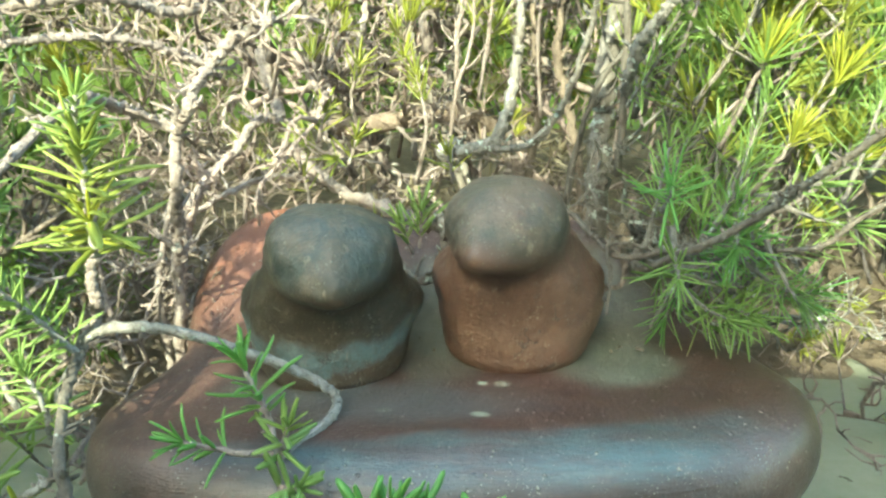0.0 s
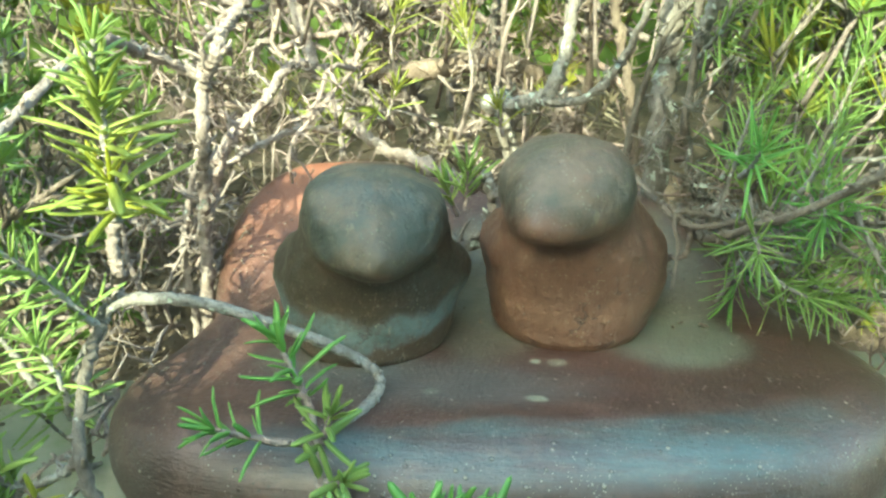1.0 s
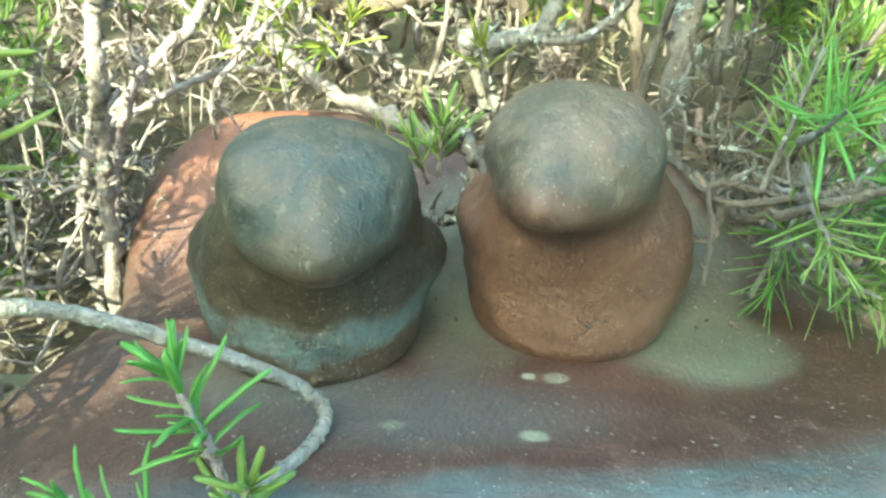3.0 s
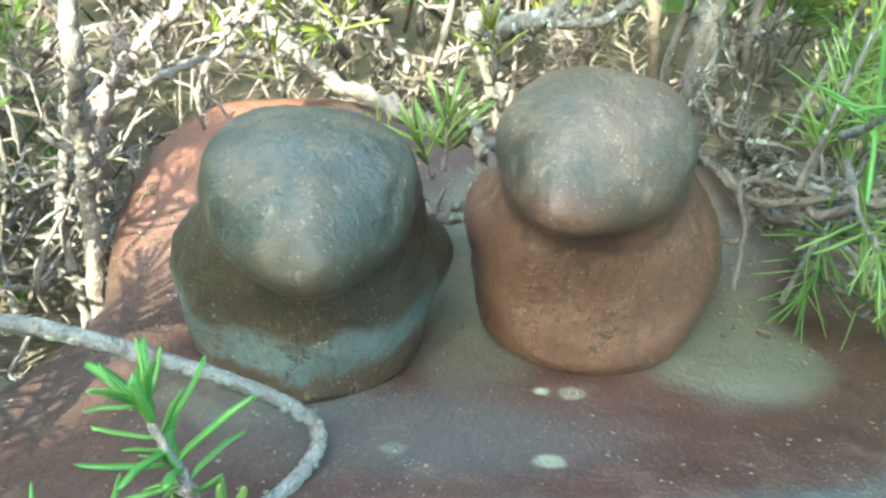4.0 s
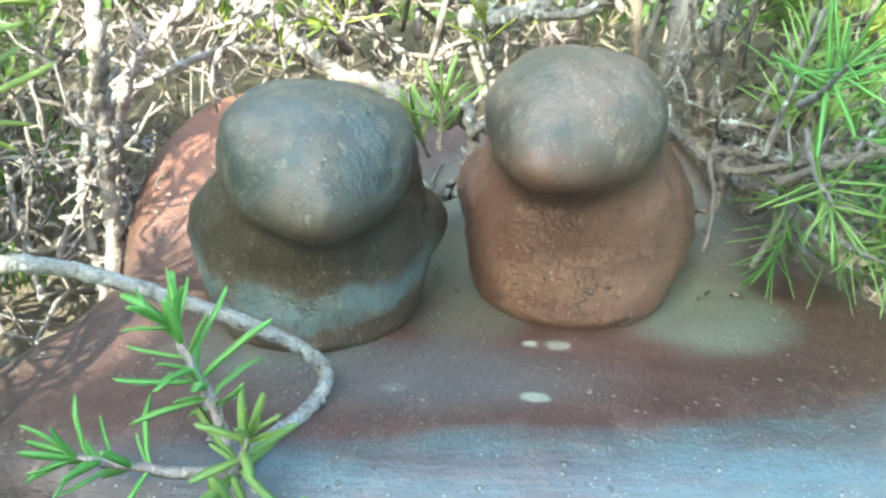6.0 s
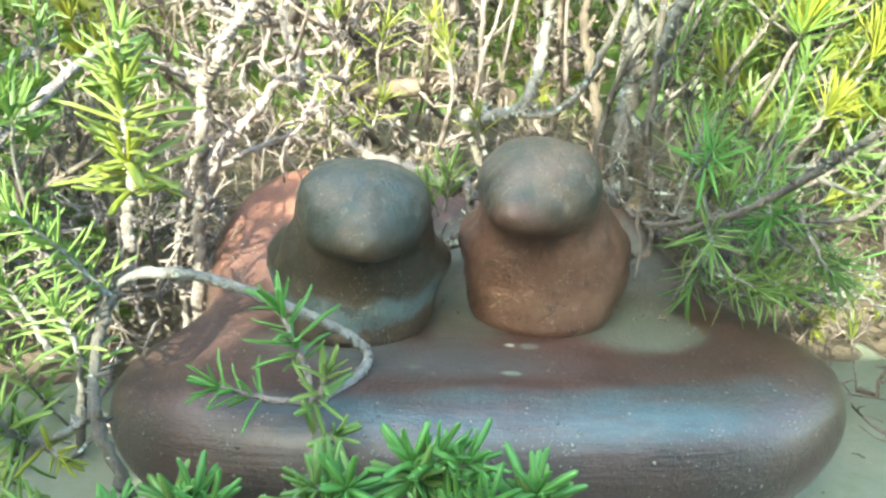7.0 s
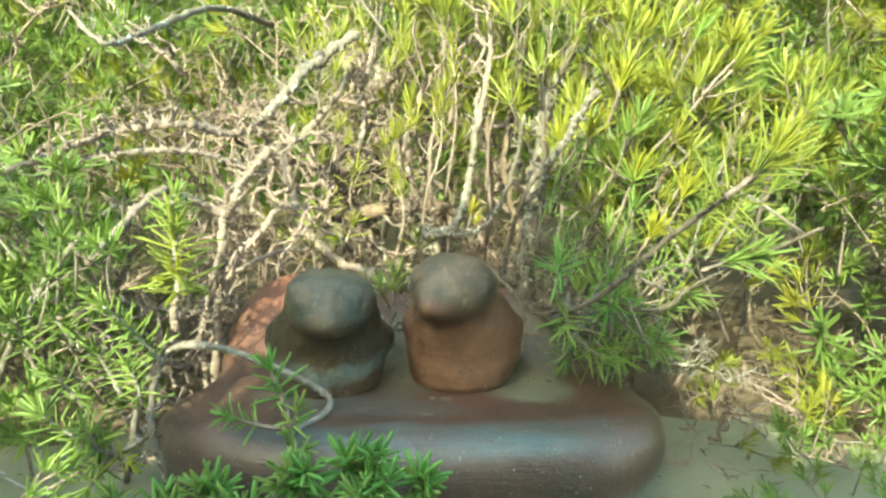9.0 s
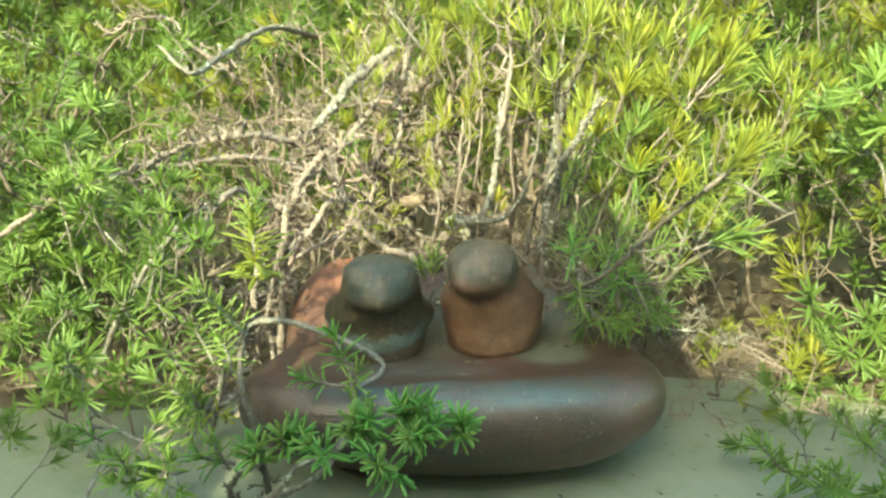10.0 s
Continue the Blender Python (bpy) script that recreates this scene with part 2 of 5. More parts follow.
def figure_material(name, body, body2, head, head2, patch, share, edge, lobe, throat_shade):
    """Fired clay: a warm body with a band of engobe, shade painted on the throat, a smoke-darkened upper lobe with
    ragged edge. Local origin: centre of the foot; edge: the lobe's height.
    """
    n = Nodes(name)
    big, fine = n.noise(30, 5, 0.65), n.noise(230, 5, 0.7)
    col = n.mix(n.ramp(big, 0.3, 0.7), body, body2)
    z = n.axis(2)
    wide = n.math("MULTIPLY", n.math("POWER", n.math("ABSOLUTE", n.axis(0)), 2.0), 4.0)
    zz = n.math("SUBTRACT", n.math("ADD", z, n.math("MULTIPLY", n.math("SUBTRACT", n.noise(60, 5), 0.5), 0.02)), wide)
    band = n.math("MULTIPLY", n.ramp(zz, 0.0085, 0.0125), n.ramp(zz, 0.026, 0.019))
    col = n.mix(n.math("MULTIPLY", band, n.ramp(fine, 0.25, 0.6, 0.35 * share, share)), col, patch)
    # shade under the upper lobe, painted into the throat's colour above the band
    col = n.mix(n.math("MULTIPLY", n.ramp(zz, 0.019, 0.027), n.ramp(n.noise(48, 5), 0.3, 0.6, 0.5 * throat_shade, throat_shade)), col, (0.026, 0.023, 0.013))
    c, wide, fore, aft, tall, turn, _ = lobe
    deep = (fore + aft) / 2
    mid = (c[0] + math.sin(turn) * (fore - aft) / 2, c[1] - math.cos(turn) * (fore - aft) / 2, c[2] + 0.002)
    top = n.spot(mid, 1.0, 0.16, (1 / (wide + 0.003), 1 / (deep + 0.003), 1 / (tall + 0.001)), 0.4, 75)
    upper = n.mix(n.ramp(n.noise(46, 6, 0.75), 0.42, 0.62), head, head2)
    col = n.mix(n.math("MULTIPLY", top, 0.93), col, upper)
    col = n.mix(n.math("MULTIPLY", n.spot((c[0] + math.sin(turn) * fore * 0.97, c[1] - math.cos(turn) * fore, c[2] - 0.0125), 0.004, 0.0035, (0.7, 0.5, 1.3), 0.014, 260), 0.5), col, (0.18, 0.09, 0.05))
    # smoke-blackened flanks of the lobe, and pale lichen grains
    flank = n.math("MULTIPLY", n.ramp(n.math("ABSOLUTE", n.axis(0)), 0.007, 0.02), n.ramp(n.noise(75, 5, 0.7), 0.38, 0.56))
    col = n.mix(n.math("MULTIPLY", n.math("MULTIPLY", flank, top), n.ramp(z, edge + 0.034, edge + 0.016, 0.1, 0.9)), col, (0.03, 0.033, 0.022))
    grain = n.math("MULTIPLY", n.ramp(n.voronoi(520), 0.24, 0.12), n.ramp(n.noise(90, 3), 0.46, 0.56))
    col = n.mix(n.math("MULTIPLY", grain, 0.4), col, (0.34, 0.33, 0.22))
    col = n.mix(n.math("MULTIPLY", n.ramp(n.noise(55, 4, 0.6), 0.6, 0.7), 0.45), col, body2)
    scratch = n.ramp(n.noise(190, 3, 0.6, n.stretch(1, 1, 0.35)), 0.635, 0.69)
    col = n.mix(n.math("MULTIPLY", scratch, 0.22), col, (0.42, 0.33, 0.23))
    crumb = n.math("MULTIPLY", n.ramp(n.voronoi(260), 0.2, 0.1), n.ramp(n.noise(65, 3), 0.5, 0.58))
    col = n.mix(n.math("MULTIPLY", crumb, 0.34), col, (0.34, 0.31, 0.23))
    pits = n.ramp(n.voronoi(170), 0.22, 0.05)
    col = n.mix(n.math("MULTIPLY", pits, n.ramp(big, 0.5, 0.6, 0, 0.18)), col, (0.09, 0.065, 0.045))
    crack = n.math("MULTIPLY", n.ramp(n.math("ABSOLUTE", n.math("SUBTRACT", n.noise(24, 5, 0.6), 0.5)), 0.011, 0.002), n.ramp(n.noise(17, 2), 0.52, 0.6))
    col = n.mix(n.math("MULTIPLY", crack, 0.6), col, (0.05, 0.035, 0.025))
    drag = n.noise(120, 4, 0.6, n.stretch(1, 1, 0.2))
    dents = n.math("SUBTRACT", n.math("ADD", n.noise(85, 4, 0.6), n.math("MULTIPLY", drag, 0.5)), n.math("MULTIPLY", crack, 0.8))
    mottle = n.noise(150, 5, 0.75)
    col = n.mix(n.math("MULTIPLY", n.ramp(mottle, 0.5, 0.66), 0.2), col, (0.035, 0.026, 0.018))
    col = n.mix(n.math("MULTIPLY", n.ramp(mottle, 0.46, 0.34), 0.12), col, (0.26, 0.2, 0.14))
    fine = n.math("ADD", n.math("ADD", fine, n.math("MULTIPLY", crumb, 0.9)), n.math("MULTIPLY", n.noise(620, 3, 0.7), 0.7))
    n.bump(n.math("ADD", n.math("SUBTRACT", fine, n.math("ADD", n.math("MULTIPLY", pits, 0.5), n.math("MULTIPLY", n.ramp(n.voronoi(300), 0.25, 0.08), 0.25))), n.math("ADD", n.math("MULTIPLY", big, 1.5), n.math("MULTIPLY", dents, 1.4))), 0.55, 0.0014)
    return n.done(col, n.ramp(n.math("ADD", n.math("MULTIPLY", fine, 0.5), n.math("MULTIPLY", n.noise(38, 4), 0.5)), 0.35, 0.65, 0.28, 0.5), 0.55)


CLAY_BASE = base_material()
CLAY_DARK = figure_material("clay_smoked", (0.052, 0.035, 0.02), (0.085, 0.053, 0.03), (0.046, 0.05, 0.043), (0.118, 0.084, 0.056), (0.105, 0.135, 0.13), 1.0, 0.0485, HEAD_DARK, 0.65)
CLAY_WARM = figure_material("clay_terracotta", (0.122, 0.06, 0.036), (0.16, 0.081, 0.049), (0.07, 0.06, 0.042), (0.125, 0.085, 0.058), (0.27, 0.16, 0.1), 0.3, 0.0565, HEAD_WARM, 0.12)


def paving_material():
    n = Nodes("paving_mossy")
    big, fine = n.noise(7, 6, 0.65), n.noise(130, 6, 0.75)
    col = n.mix(n.ramp(big, 0.3, 0.7), (0.215, 0.215, 0.158), (0.3, 0.287, 0.22))
    col = n.mix(n.math("MULTIPLY", n.ramp(fine, 0.4, 0.7), 0.5), col, (0.22, 0.24, 0.15))
    col = n.mix(n.ramp(n.noise(19, 5), 0.55, 0.72), col, (0.2, 0.22, 0.12))
    col = n.mix(n.ramp(n.noise(60, 3), 0.66, 0.7), col, (0.1, 0.085, 0.06))
    n.bump(n.math("ADD", fine, big), 0.6, 0.002)
    return n.done(col, 0.85, 0.3)


def soil_material():
    n = Nodes("soil_litter")
    big, fine = n.noise(5, 6, 0.65), n.noise(90, 6, 0.75)
    col = n.mix(n.ramp(big, 0.3, 0.7), (0.115, 0.087, 0.062), (0.205, 0.155, 0.112))
    col = n.mix(n.ramp(fine, 0.5, 0.7), col, (0.25, 0.185, 0.13))
    n.bump(fine, 1.0, 0.006)
    return n.done(col, 0.95, 0.2)


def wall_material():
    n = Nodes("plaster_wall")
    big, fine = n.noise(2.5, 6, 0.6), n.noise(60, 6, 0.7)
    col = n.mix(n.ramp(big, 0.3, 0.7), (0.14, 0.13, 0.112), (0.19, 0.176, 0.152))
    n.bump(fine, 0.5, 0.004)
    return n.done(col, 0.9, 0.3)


def stone_material():
    n = Nodes("dark_stone")
    big, fine = n.noise(6, 6, 0.6), n.noise(70, 6, 0.7)
    col = n.mix(n.ramp(big, 0.3, 0.7), (0.09, 0.085, 0.075), (0.16, 0.15, 0.13))
    n.bump(fine, 0.6, 0.004)
    return n.done(col, 0.9, 0.3)


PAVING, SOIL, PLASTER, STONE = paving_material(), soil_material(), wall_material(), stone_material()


# ---- mesh helpers ----
def mesh_of(name, verts, faces, mats, index=None, smooth=True):
    me = bpy.data.meshes.new(name)
    me.from_pydata([tuple(v) for v in verts], [], faces)
    for m in mats:
        me.materials.append(m)
    if index is not None:
        me.polygons.foreach_set("material_index", index)
    if smooth:
        me.polygons.foreach_set("use_smooth", [True] * len(faces))
    me.update()
    return me


def put_part(name, me, parent, m=None, label="", kind=""):
    ob = new(name, me)
    ob.parent = parent
    if m is not None:
        ob.matrix_basis = m
    return tagged(ob, label, kind=kind)


def spline(points, steps):
    """Catmull-Rom through the points."""
    p = [Vector(q) for q in points]
    p = [2 * p[0] - p[1], *p, 2 * p[-1] - p[-2]]
    out = []
    for i in range(1, len(p) - 2):
        for k in range(steps):
            t = k / steps
            a, b, c, d = p[i - 1:i + 3]
            out.append(0.5 * (2 * b + (c - a) * t + (2 * a - 5 * b + 4 * c - d) * t * t + (3 * b - a - 3 * c + d) * t ** 3))
    out.append(p[-2])
    return out


def tube(verts, faces, path, radii, sides):
    """Adds a tapered tube with a closed tip to verts and faces."""
    start = len(verts)
    side = None
    for i, q in enumerate(path):
        way = (path[min(i + 1, len(path) - 1)] - path[max(i - 1, 0)]).normalized()
        side = (side if side is not None else Vector((0.31, 0.52, 0.79))).cross(way).cross(way) * -1 if side is None else side - way * side.dot(way)
        if side.length < 1e-6:
            side = way.orthogonal()
        side.normalize()
        up = way.cross(side)
        for k in range(sides):
            a = 2 * math.pi * k / sides
            verts.append(q + (side * math.cos(a) + up * math.sin(a)) * radii[i])
    n = len(path)
    for i in range(n - 1):
        for k in range(sides):
            a, b = start + i * sides + k, start + i * sides + (k + 1) % sides
            faces.append((a, b, b + sides, a + sides))
    faces.append(tuple(start + (n - 1) * sides + k for k in range(sides)))
    faces.append(tuple(start + k for k in reversed(range(sides))))


def gnarl(path, amount, rng):
    """Knobs and kinks on a smooth path; the ends stay."""
    out = []
    for i, q in enumerate(path):
        k = amount if 0 < i < len(path) - 1 else 0
        out.append(q + Vector((rng.uniform(-k, k), rng.uniform(-k, k), rng.uniform(-k, k))))
    return out


def branch_mesh(name, points, r0, r1, mat, rng, spurs=0.0, steps=13, sides=9, spur_len=0.012, rough=0.16):
    """A woody branch with knots, uneven girth and short dead spurs that kink and fork, spurs of them to the metre."""
    verts, faces = [], []
    path = gnarl(spline(points, steps), (r0 + r1) * rough, rng)
    n = len(path)
    radii = [(r0 + (r1 - r0) * i / (n - 1)) * rng.uniform(0.93, 1.07) for i in range(n)]
    if rough > 0.1:
        for i in range(1, n - 1):
            if rng.random() < 0.12:
                radii[i] *= rng.uniform(1.15, 1.4)
                path[i] += Vector((rng.gauss(0, 1), rng.gauss(0, 1), rng.gauss(0, 1))) * radii[i] * 0.25
    start = len(verts)
    tube(verts, faces, path, radii, sides)
    if rough > 0.1:
        for k in range(start, len(verts)):
            q = path[min((k - start) // sides, n - 1)]
            verts[k] = q + (verts[k] - q) * rng.uniform(0.9, 1.12)
    length = sum((path[i + 1] - path[i]).length for i in range(n - 1))
    for _ in range(int(spurs * length)):
        i = rng.randrange(n - 1)
        q = path[i].lerp(path[i + 1], rng.random())
        way = (path[i + 1] - path[i]).normalized()
        out = Vector((rng.gauss(0, 1), rng.gauss(0, 1), rng.gauss(0.6, 1)))
        out = (out - way * out.dot(way) * 0.6).normalized()
        s = spur_len * rng.choice((0.3, 0.45, 0.6, 0.8, 1.1, 1.5))
        r = min(radii[i] * 0.5, 0.0011) * rng.uniform(0.75, 1.25)
        line, d = [q], out
        for k in range(3):
            d = (d + Vector((rng.gauss(0, 0.35), rng.gauss(0, 0.35), rng.gauss(0.1, 0.35)))).normalized()
            line.append(line[-1] + d * s / 3)
        tube(verts, faces, line, [r * 1.4, r * rng.uniform(0.9, 1.2), r * rng.uniform(0.7, 1.1), r * 0.65], 5)
        if s > spur_len * 0.7:
            d = (d + Vector((rng.gauss(0, 0.9), rng.gauss(0, 0.9), rng.gauss(0.2, 0.7)))).normalized()
            tube(verts, faces, [line[2], line[2] + d * s * 0.25, line[2] + d * s * 0.45], [r * 0.8, r * 0.75, r * 0.5], 4)
    return mesh_of(name, verts, faces, [mat])


def add_leaf(verts, faces, base, way, face, length, width, curve, solid):
    """A needle leaf: pointed, with a raised midrib and rolled edges; solid gives it a back."""
    side = way.cross(face).normalized()
    face = side.cross(way).normalized()
    start = len(verts)
    for f, w in (((0.0, 0.5), (0.22, 0.95), (0.7, 1.0), (0.93, 0.7)) if solid else ((0.0, 0.5), (0.3, 1.0), (0.85, 0.8))):
        q = base + way * (length * f) + face * (curve * length * f * f)
        h = width * w * 0.5
        verts.extend((q - side * h - face * h * 0.35, q + face * h * 0.25, q + side * h - face * h * 0.35))
        if solid:
            verts.append(q - face * h * 0.75)
    verts.append(base + way * length + face * (curve * length))
    m = 4 if solid else 3
    last = 3 if solid else 2
    for r in range(last):
        for k in range(m if solid else 2):
            a, b = start + r * m + k, start + r * m + (k + 1) % m
            faces.append((a, b, b + m, a + m))
    for k in range(m if solid else 2):
        faces.append((start + last * m + k, start + last * m + (k + 1) % m, start + (last + 1) * m))


def leaf_layout(rng, length, leaf, bare=0.25, gap=0.0052, tufts=0.0, rise0=0.36):
    """Where the leaves of a sprig of that length along +z sit: pairs set crosswise, with a tuft at the tip."""
    out, z, turn = [], length * bare, rng.uniform(0, 6.28)
    while z < length:
        f = z / length
        turn += math.pi / 2 + rng.uniform(-0.35, 0.35)
        rise = rise0 + 0.75 * (1 - rise0 / 1.2) * f ** 2 + rng.uniform(-0.25, 0.25)
        for s in range(2):
            a = turn + s * math.pi + rng.uniform(-0.3, 0.3)
            way = Vector((math.cos(a) * math.cos(rise), math.sin(a) * math.cos(rise), math.sin(rise)))
            face = Vector((-math.cos(a) * math.sin(rise), -math.sin(a) * math.sin(rise), math.cos(rise)))
            size = leaf * (1.0 - 0.35 * f ** 3) * rng.uniform(0.75, 1.12)
            out.append((Vector((0, 0, z)), way, face, size, rng.uniform(-0.22, 0.1)))
            if rng.random() < tufts:
                b, up = a + rng.uniform(-0.6, 0.6), rise + rng.uniform(0.2, 0.5)
                out.append((Vector((0, 0, z)), Vector((math.cos(b) * math.cos(up), math.sin(b) * math.cos(up), math.sin(up))),
                            Vector((-math.cos(b) * math.sin(up), -math.sin(b) * math.sin(up), math.cos(up))), leaf * rng.uniform(0.35, 0.6), -0.1))
        z += gap * rng.uniform(0.75, 1.3)
    for k in range(6):
        a, rise = k * 1.05 + turn, rng.uniform(0.95, 1.35)
        way = Vector((math.cos(a) * math.cos(rise), math.sin(a) * math.cos(rise), math.sin(rise)))
        out.append((Vector((0, 0, length)), way, Vector((-math.cos(a) * math.sin(rise), -math.sin(a) * math.sin(rise), math.cos(rise))), leaf * rng.uniform(0.55, 0.85), -0.08))
    return out


def sprig_mesh(name, seed, length, leaf, width, mat, bark, bare=0.25, gap=0.0046, tail=0.035):
    """A whole sprig as one mesh: a stem that runs on below into the bush, and its leaves."""
    rng = random.Random(seed)
    verts, faces = [], []
    path = [Vector((rng.gauss(0, 0.003), rng.gauss(0, 0.003), -tail)), Vector((rng.gauss(0, 0.002), rng.gauss(0, 0.002), -tail * 0.5)), Vector((0, 0, 0)), Vector((0, 0, length * 0.5)), Vector((0, 0, length))]
    tube(verts, faces, path, [0.0011, 0.0010, 0.0010, 0.0008, 0.0005], 5)
    stem = len(faces)
    for base, way, face, size, curve in leaf_layout(rng, length, leaf, bare, gap, 0.3):
        add_leaf(verts, faces, base, way, face, size, width, curve, False)
    return mesh_of(name, verts, faces, [bark, mat], [0] * stem + [1] * (len(faces) - stem))


def tuft_mesh(name, seed, tall, leaf, width, mat, bark, count, spread):
    """A forking shoot as one mesh: bare thin stems, each ending in a tuft of leaves that fan out; spread: least and most lean of a leaf from its stem."""
    rng = random.Random(seed)
    verts, faces, ends = [], [], []
    path = [Vector((rng.gauss(0, 0.004), rng.gauss(0, 0.004), -0.04)), Vector((0, 0, 0)), Vector((rng.gauss(0, 0.003), rng.gauss(0, 0.003), tall * 0.5)), Vector((rng.gauss(0, 0.004), rng.gauss(0, 0.004), tall))]
    path = spline(path, 3)
    tube(verts, faces, path, [0.0013 - 0.0006 * i / len(path) for i in range(len(path))], 5)
    ends.append((path[-1], (path[-1] - path[-2]).normalized()))
    for k in range(4):
        i = rng.randrange(3, len(path) - 1)
        a = k * 1.57 + rng.uniform(-0.6, 0.6)
        way = Vector((math.cos(a), math.sin(a), rng.uniform(0.7, 1.6))).normalized()
        tip = path[i] + way * rng.uniform(0.012, 0.03) + Vector((0, 0, 0.004))
        tube(verts, faces, [path[i], path[i].lerp(tip, 0.5) + Vector((math.cos(a), math.sin(a), -0.6)) * 0.0015, tip], [0.0009, 0.0008, 0.0006], 4)
        ends.append((tip, (way + Vector((0, 0, 0.5))).normalized()))
    stem = len(faces)
    for tip, way in ends:
        one = way.orthogonal().normalized()
        two = way.cross(one)
        for k in range(count):
            a, lean = k * 2.4 + rng.uniform(-0.3, 0.3), rng.uniform(*spread)
            out = one * math.cos(a) + two * math.sin(a)
            d = way * math.cos(lean) + out * math.sin(lean)
            add_leaf(verts, faces, tip - way * rng.uniform(0.0, 0.007), d, way * math.sin(lean) - out * math.cos(lean), leaf * rng.uniform(0.6, 1.1), width, rng.uniform(-0.12, 0.12), False)
    return mesh_of(name, verts, faces, [bark, mat], [0] * stem + [1] * (len(faces) - stem))


def aim(at, way, spin=0.0, size=1.0):
    """A pose at a place with +z along way."""
    q = Vector(way).normalized().to_track_quat("Z", "Y")
    return Matrix.Translation(at) @ q.to_matrix().to_4x4() @ pose(0, 0, 0, 0, 0, spin) @ Matrix.Diagonal((size, size, size, 1))


# ---- the setting ----
def block(name, x0, x1, y0, y1, z0, z1, mat, bevel=0.01):
    bm = bmesh.new()
    bmesh.ops.create_cube(bm, size=1)
    for v in bm.verts:
        v.co = Vector(((x0, x1)[v.co.x > 0], (y0, y1)[v.co.y > 0], (z0, z1)[v.co.z > 0]))
    bmesh.ops.bevel(bm, geom=bm.edges[:], offset=bevel, segments=3, profile=0.6, affect="EDGES")
    me = bpy.data.meshes.new(name)
    bm.to_mesh(me)
    bm.free()
    me.materials.append(mat)
    return new(name, me)


def ground_sheet():
    verts, faces = [], []
    ticks = [-400, -60, -12, -4] + [i * 0.1 for i in range(-25, 26)] + [4, 12, 60, 400]
    for y in ticks:
        for x in ticks:
            h = -0.03 + 0.018 * noise.noise(Vector((x * 4, y * 4, 0.3))) if abs(x) < 3 and abs(y) < 3 else -0.03
            verts.append((x, y + 0.6, h))
    n = len(ticks)
    for j in range(n - 1):
        for i in range(n - 1):
            faces.append((j * n + i, j * n + i + 1, (j + 1) * n + i + 1, (j + 1) * n + i))
    return new("ground", mesh_of("ground", verts, faces, [SOIL]))


tagged(ground_sheet(), "brown garden soil with dry litter under shrubs", "ground", kind="structure")
tagged(block("pavement", -1.3, 1.6, -1.0, 0.755, -0.06, 0.0, PAVING, 0.008), "weathered grey-green stone paving slab in shade", "paving", kind="structure")
# six unseen blocks, added behind the camera to cast the shade on the sculpture
tagged(block("shade_block_main", -0.362, -0.112, -0.85, -0.5, -0.06, 0.68, STONE, 0.01), "unseen dark stone block added to shade the sculpture", "wall", kind="structure")
tagged(block("shade_block_step", -0.110, 0.0, -0.85, -0.5, -0.06, 0.58, STONE, 0.01), "unseen dark stone block added to shade the clay's right end", "wall", kind="structure")
tagged(block("shade_block_foot", 0.002, 0.26, -0.85, -0.5, -0.06, 0.53, STONE, 0.01), "unseen dark stone block added to shade the paving on the right", "wall", kind="structure")
tagged(block("shade_block_top", -0.30, -0.15, -0.80, -0.5, 0.684, 0.745, STONE, 0.015), "unseen dark stone block added to raise the shadow's top", "wall", kind="structure")
tagged(block("shade_block_low", -0.95, -0.455, -0.85, -0.5, -0.06, 0.535, STONE, 0.01), "unseen dark stone block added to shade the low shoots on the left", "wall", kind="structure")
tagged(block("shade_block_edge", -0.397, -0.364, -0.85, -0.5, -0.06, 0.535, STONE, 0.006), "unseen narrow dark stone block added to shade the clay's left end", "wall", kind="structure")


# unseen walls added to close the place; the tall pair also cuts sky light
tagged(block("wall_south", -7.0, 7.0, -4.0, -3.7, -0.06, 2.0, PLASTER, 0.02), "unseen plain plastered wall added to close the place", "wall", kind="structure")
tagged(block("sky_block_east", -0.1, 7.0, -3.66, -3.3, -0.06, 4.4, PLASTER, 0.02), "unseen plain plastered wall added to hold back sky light", "wall", kind="structure")
tagged(block("sky_block_west", -7.0, -2.9, -3.66, -3.3, -0.06, 4.4, PLASTER, 0.02), "unseen plain plastered wall added to hold back sky light", "wall", kind="structure")


def soil_bed():
    """Loose soil that has washed over the paving under the bushes."""
    verts, faces, n = [], [], 90
    for j in range(n):
        for i in range(n):
            x, y = -1.3 + 2.2 * i / (n - 1), 0.36 + 0.6 * j / (n - 1)
            edge = 0.44 + min(0.11, 1.5 * max(0.0, x - 0.12)) - 0.7 * max(0.0, x - 0.29) + 0.07 * noise.noise(Vector((x * 9, 1.5, 0))) + 0.03 * noise.noise(Vector((x * 31, y * 20, 3))) - 0.1 * max(0.0, -0.25 - x)
            rise = max(0.0, min(1.0, (y - edge) / 0.1))
            lump = 0.012 * noise.noise(Vector((x * 14, y * 14, 4))) + 0.006 * noise.noise(Vector((x * 40, y * 40, 9)))
            verts.append((x, y, -0.006 + rise * (0.02 + lump)))
    for j in range(n - 1):
        for i in range(n - 1):
            faces.append((j * n + i, j * n + i + 1, (j + 1) * n + i + 1, (j + 1) * n + i))
    return new("soil_bed", mesh_of("soil_bed", verts, faces, [SOIL]))


